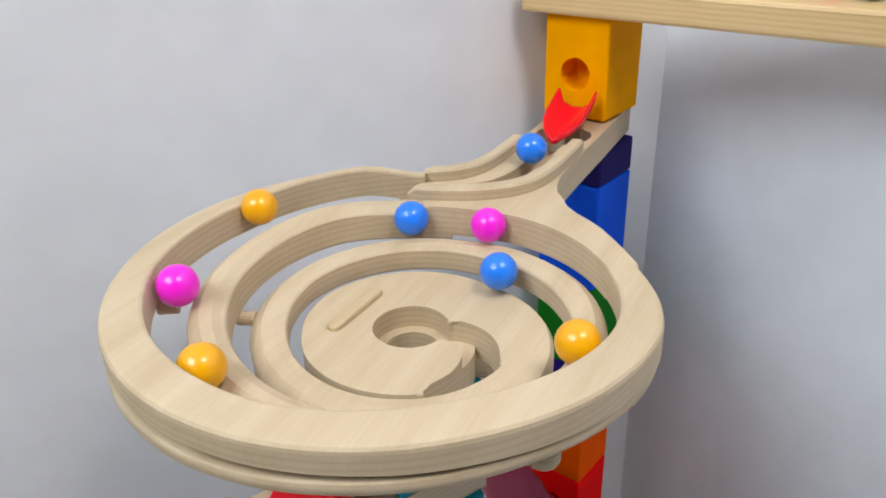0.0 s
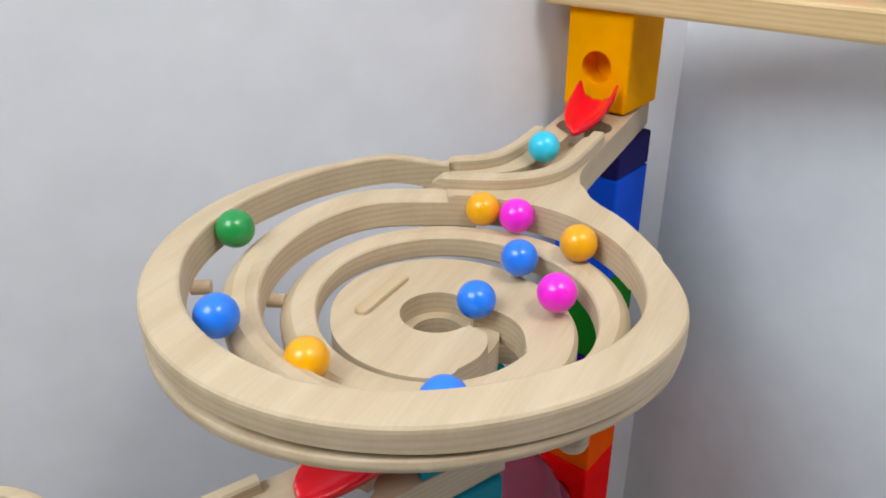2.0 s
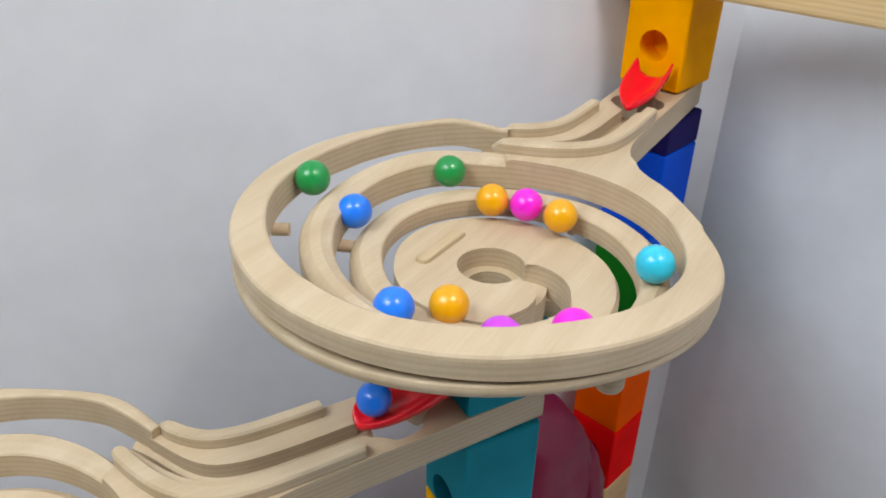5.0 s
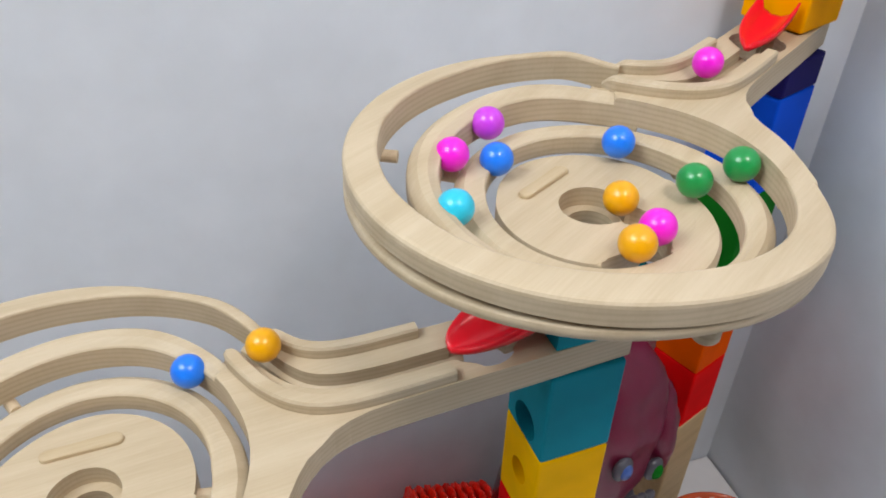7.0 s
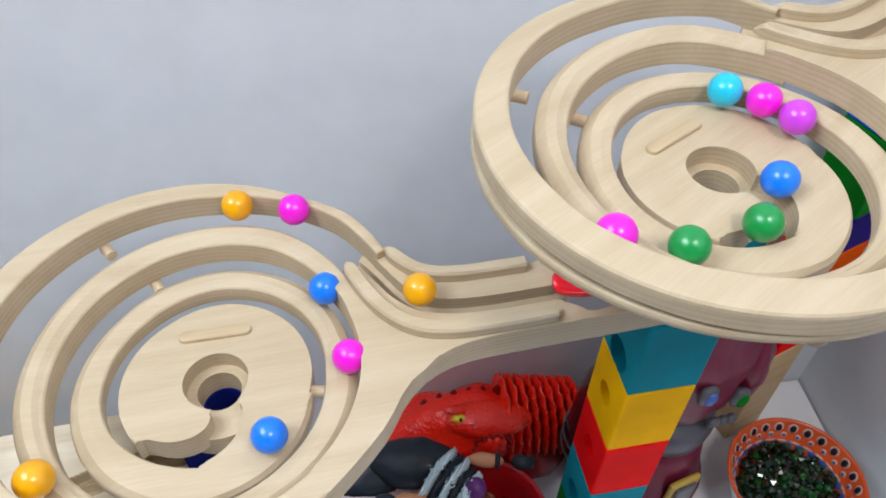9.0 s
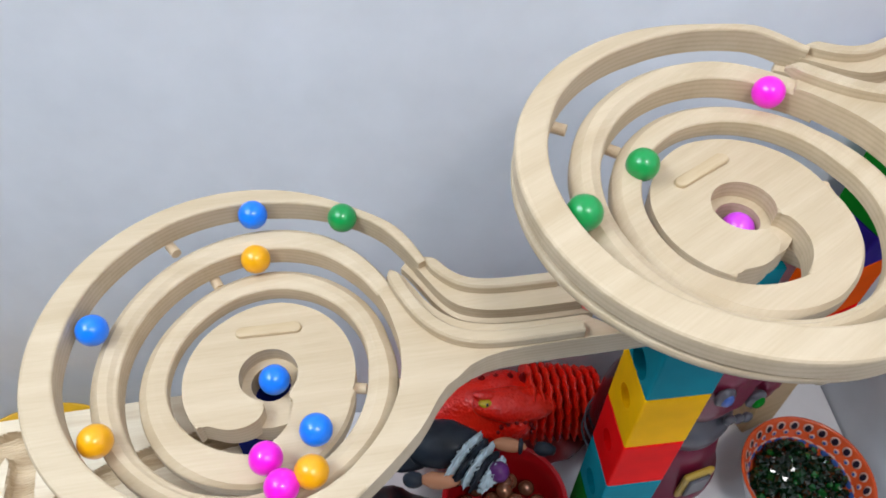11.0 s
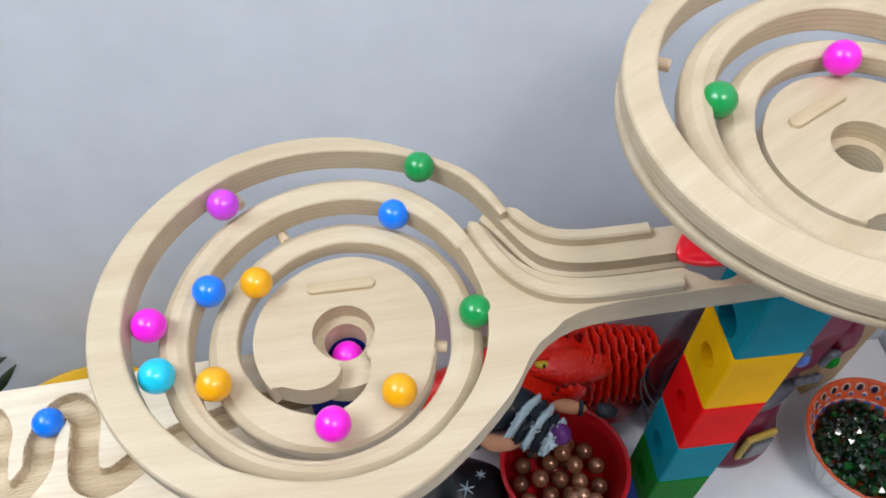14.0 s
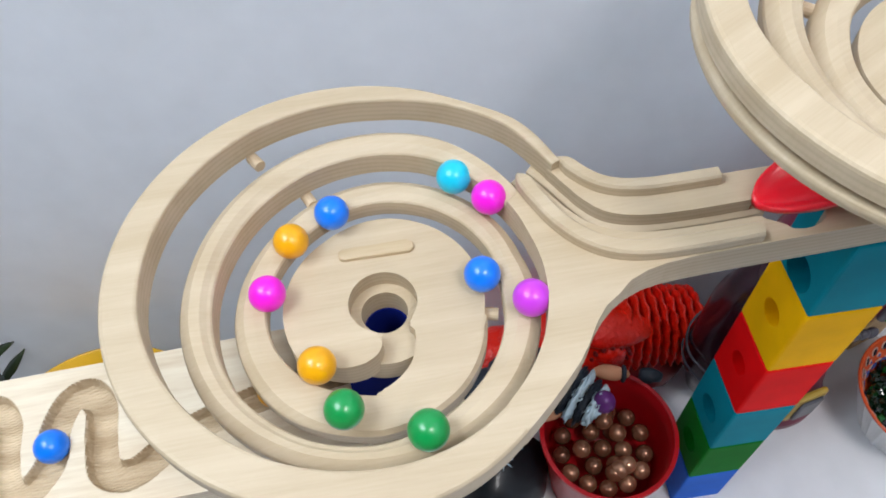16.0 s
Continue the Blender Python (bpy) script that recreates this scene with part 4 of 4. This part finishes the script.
def motions():
    roll('blue',
         [(0, 691), (0.3, 766), (0.6, 814), (0.9, 862), (1.2, 898), (1.5, 943), (1.8, 970), (2.1, 1039)],
         [(3, -17), (3.2, 1), (6.7, 358), (7, 397), (7.3, 427), (7.6, 472), (7.9, 508), (8.2, 553), (8.5, 586), (8.8, 634), (9.1, 682), (9.4, 715), (9.7, 760), (11, 1045)],
         [(12.3, 0.035), (12.9, .1090), (13.2, .1348), (13.5, .1619), (13.8, .1828), (14.1, .2200), (14.4, .2390), (14.7, .2664), (15, .2832)])
    roll('blue',
         [(0, 388), (0.3, 451), (0.6, 502), (0.9, 544), (1.2, 577), (1.5, 619), (1.8, 652), (2.1, 706), (2.4, 742), (2.7, 790), (3, 832), (3.2, 859), (4.05, 1045)],
         [(5.3, 4), (5.5, 28), (5.8, 43), (6.1, 79), (8.2, 307), (8.5, 334), (8.8, 370), (9.1, 403), (9.4, 436), (9.7, 478), (11.8, 766), (12, 790), (12.3, 838), (12.6, 883), (12.9, 916), (13.2, 964), (13.5, 1003), (13.7, 1045)],
         [(14.4, .078), (14.5, .0879), (14.7, .1120), (15, .1389), (15.2, .1619), (15.4, .1718), (15.6, .1812), (15.8, .2040), (16, .2187)])
    roll('pink',
         [(0, 355), (0.3, 415), (0.6, 463), (0.9, 511), (1.2, 544), (1.5, 586), (1.8, 616), (2.1, 664), (2.4, 706), (2.7, 754), (3, 802), (3.2, 829), (4.18, 1045)],
         [(5.3, -38), (5.5, -8), (5.8, 19), (6.1, 37), (6.4, 64), (6.7, 97), (8.5, 295), (8.8, 331), (9.1, 364), (9.4, 394), (9.7, 433), (11.8, 745), (12, 769), (12.3, 817), (12.6, 862), (12.9, 895), (13.2, 940), (13.5, 970), (13.8, 1039)],
         [(14.6, .060), (14.8, .0930), (14.9, .1070)], True)
    roll('orange',
         [(0, 262), (0.3, 310), (0.6, 346), (0.9, 382), (1.2, 412), (1.5, 457), (1.8, 496), (2.1, 535), (2.4, 568), (2.7, 610), (3, 652), (3.2, 676), (5.3, 964), (5.5, 1018), (5.65, 1045)],
         [(6.7, -2), (7, 28), (7.3, 40), (7.6, 70), (7.9, 94), (8.2, 130), (8.5, 157), (8.8, 196), (9.1, 229), (9.4, 256), (9.7, 295), (11.8, 547), (12, 571), (12.3, 616), (12.6, 670), (12.9, 703), (13.2, 751), (13.5, 790), (13.8, 838), (14.1, 886), (14.4, 922), (14.7, 973), (15, 1039)],
         [(16, .055)])
    roll('orange',
         [(0, 160), (0.3, 208), (0.6, 238), (0.9, 268), (1.2, 289), (1.5, 319), (1.8, 343), (2.1, 376), (2.4, 406), (2.7, 451), (3, 493), (3.2, 517), (5.3, 790), (5.5, 820), (5.8, 850), (6.1, 895), (6.4, 925), (6.7, 964), (7, 1030), (7.15, 1045)],
         [(7.9, -11), (8.2, 22), (8.5, 34), (8.8, 61), (9.1, 91), (9.4, 118), (9.7, 154), (11.8, 367), (12, 388), (12.3, 427), (12.6, 472), (12.9, 505), (13.2, 550), (13.5, 586), (13.8, 634), (14.1, 682), (14.4, 718), (14.7, 766), (15, 805), (15.3, 853), (15.6, 886), (15.8, 919), (16, 943)])
    roll('pink',
         [(0, 124), (0.3, 178), (0.6, 211), (0.9, 244), (1.2, 268), (1.5, 298), (1.8, 325), (2.1, 361), (2.4, 388), (2.7, 430), (3, 475), (3.2, 499), (5.3, 766), (5.5, 793), (5.8, 826), (6.1, 865), (6.4, 895), (6.7, 934), (7, 979), (7.3, 1036)],
         [(8.2, -8), (8.5, 22), (8.8, 40), (9.1, 73), (9.4, 100), (9.7, 139), (11.8, 352), (12, 370), (12.3, 406), (12.6, 442), (12.9, 478), (13.2, 520), (13.5, 553), (13.8, 598), (14.1, 643), (14.4, 676), (14.7, 721), (15, 757), (15.3, 802), (15.6, 835), (15.8, 868), (16, 889)])
    roll('orange',
         [(0, 79), (0.3, 136), (0.6, 172), (0.9, 208), (1.2, 235), (1.5, 268), (1.8, 292), (2.1, 328), (2.4, 355), (2.7, 394), (3, 439), (3.2, 466), (5.3, 742), (5.5, 769), (5.8, 805), (6.1, 841), (6.4, 874), (6.7, 913), (7, 955), (7.3, 976), (7.6, 1039)],
         [(8.5, -35), (8.8, 1), (9.1, 28), (9.4, 40), (9.7, 67), (11.8, 292), (12, 313), (12.3, 346), (12.6, 382), (12.9, 412), (13.2, 451), (13.5, 490), (13.8, 538), (14.1, 586), (14.4, 622), (14.7, 673), (15, 709), (15.3, 757), (15.6, 796), (15.8, 832), (16, 856)])
    roll('blue',
         [(0, -5), (0.3, 34), (0.6, 61), (0.9, 94), (1.2, 121), (1.5, 157), (1.8, 184), (2.1, 217), (2.4, 244), (2.7, 277), (3, 304), (3.2, 319), (5.3, 577), (5.5, 610), (5.8, 646), (6.1, 694), (6.4, 733), (6.7, 778), (7, 820), (7.3, 853), (7.6, 898), (7.9, 934), (8.2, 976), (8.5, 1027), (8.65, 1045)],
         [(9.4, -14), (9.7, 22), (11.8, 244), (12, 262), (12.3, 304), (12.6, 343), (12.9, 370), (13.2, 409), (13.5, 445), (13.8, 493), (14.1, 541), (14.4, 580), (14.7, 631), (15, 670), (15.3, 724), (15.6, 763), (15.8, 802), (16, 829)])
    roll('blue',
         [(0.3, -23), (0.6, 13), (0.9, 34), (1.2, 55), (1.5, 88), (1.8, 118), (2.1, 154), (2.4, 178), (2.7, 211), (3, 247), (3.2, 262), (5.3, 502), (5.5, 529), (5.8, 559), (6.1, 604), (6.4, 637), (6.7, 691), (7, 736), (7.3, 775), (7.6, 817), (7.9, 850), (8.2, 895), (8.5, 928), (8.8, 976), (9.1, 1036)],
         [(10, -14), (10.35, 24), (11.8, 172), (12, 193), (12.3, 229), (12.6, 268), (12.9, 295), (13.2, 334), (13.5, 361), (13.8, 397), (14.1, 442), (14.4, 481), (14.7, 526), (15, 562), (15.3, 613), (15.6, 652), (15.8, 691), (16, 718)])
    roll('green',
         [(0.3, -50), (0.6, -23), (0.9, 10), (1.2, 31), (1.5, 52), (1.8, 76), (2.1, 112), (2.4, 139), (2.7, 175), (3, 208), (3.2, 226), (5.3, 445), (5.5, 475), (5.8, 508), (6.1, 550), (6.4, 583), (6.7, 628), (7, 676), (7.3, 718), (7.6, 766), (7.9, 805), (8.2, 850), (8.5, 886), (8.8, 934), (9.1, 979), (9.4, 1039)],
         [(10.3, -14), (10.65, 24), (11.8, 127), (12, 145), (12.3, 181), (12.6, 217), (12.9, 244), (13.2, 277), (13.5, 301), (13.8, 334), (14.1, 367), (14.4, 394), (14.7, 436), (15, 469), (15.3, 514), (15.6, 547), (15.8, 583), (16, 607)])
    roll('cyan',
         [(1.5, -44), (1.8, -23), (2.1, 10), (2.4, 31), (2.7, 52), (3, 88), (3.2, 109), (5.3, 310), (5.5, 334), (5.8, 361), (6.1, 394), (6.4, 427), (6.7, 469), (7, 511), (7.3, 538), (7.6, 583), (7.9, 610), (8.2, 652), (8.5, 688), (8.8, 733), (9.1, 778), (9.4, 814), (9.7, 862), (10.53, 1045)],
         [(11.8, -23), (12, -5), (12.3, 28), (12.6, 49), (12.9, 73), (13.2, 109), (13.5, 139), (13.8, 175), (14.1, 214), (14.4, 241), (14.7, 277), (15, 301), (15.3, 337), (15.6, 364), (15.8, 391), (16, 409)])
    roll('pink',
         [(2.4, -38), (2.7, 4), (3, 31), (3.2, 43), (5.3, 265), (5.5, 292), (5.8, 319), (6.1, 355), (6.4, 385), (6.7, 430), (7, 475), (7.3, 511), (7.6, 553), (7.9, 586), (8.2, 631), (8.5, 667), (8.8, 712), (9.1, 754), (9.4, 793), (9.7, 838), (10.64, 1045)],
         [(12, -20), (12.3, 16), (12.6, 37), (12.9, 58), (13.2, 91), (13.5, 118), (13.8, 157), (14.1, 196), (14.4, 223), (14.7, 262), (15, 289), (15.3, 322), (15.6, 346), (15.8, 373), (16, 391)])
    roll('purple',
         [(2.4, -50), (2.7, -20), (3, 19), (3.2, 31), (5.3, 247), (5.5, 277), (5.8, 301), (6.1, 334), (6.4, 361), (6.7, 403), (7, 445), (7.3, 484), (7.6, 526), (7.9, 559), (8.2, 604), (8.5, 637), (8.8, 688), (9.1, 733), (9.4, 769), (9.7, 811), (10.76, 1045)],
         [(12.6, 10), (12.9, 31), (13.2, 49), (13.5, 73), (13.8, 109), (14.1, 145), (14.4, 175), (14.7, 211), (15, 238), (15.3, 274), (15.6, 298), (15.8, 325), (16, 340)])
    roll('green',
         [(3.55, -62), (4.4, 34), (5.3, 139), (5.5, 163), (5.8, 187), (6.1, 226), (6.4, 250), (6.7, 286), (7, 316), (7.3, 343), (7.6, 379), (7.9, 412), (8.2, 457), (8.5, 493), (8.8, 538), (9.1, 583), (9.4, 616), (9.7, 658), (11.8, 958), (12, 988), (12.3, 1039)],
         [(13.2, -5), (13.5, 22), (13.8, 40), (14.1, 73), (14.4, 100), (14.7, 136), (15, 166), (15.3, 205), (15.6, 232), (15.8, 259), (16, 277)])
    roll('pink',
         [(6.7, -23), (7, 7), (7.3, 28), (7.6, 46), (7.9, 73), (8.2, 106), (8.5, 133), (8.8, 166), (9.1, 202), (9.4, 226), (9.7, 253), (11.8, 481), (12, 502), (12.3, 544), (12.6, 589), (13.8, 751), (14.1, 796), (14.4, 829), (14.7, 874), (15, 907), (16, 1040)])
    roll('green',
         [(8.7, -60), (9.4, 16), (9.7, 34), (11.8, 247), (13.2, 394), (13.5, 427), (13.8, 469), (14.1, 514), (14.4, 547), (16, 787)])


motions()
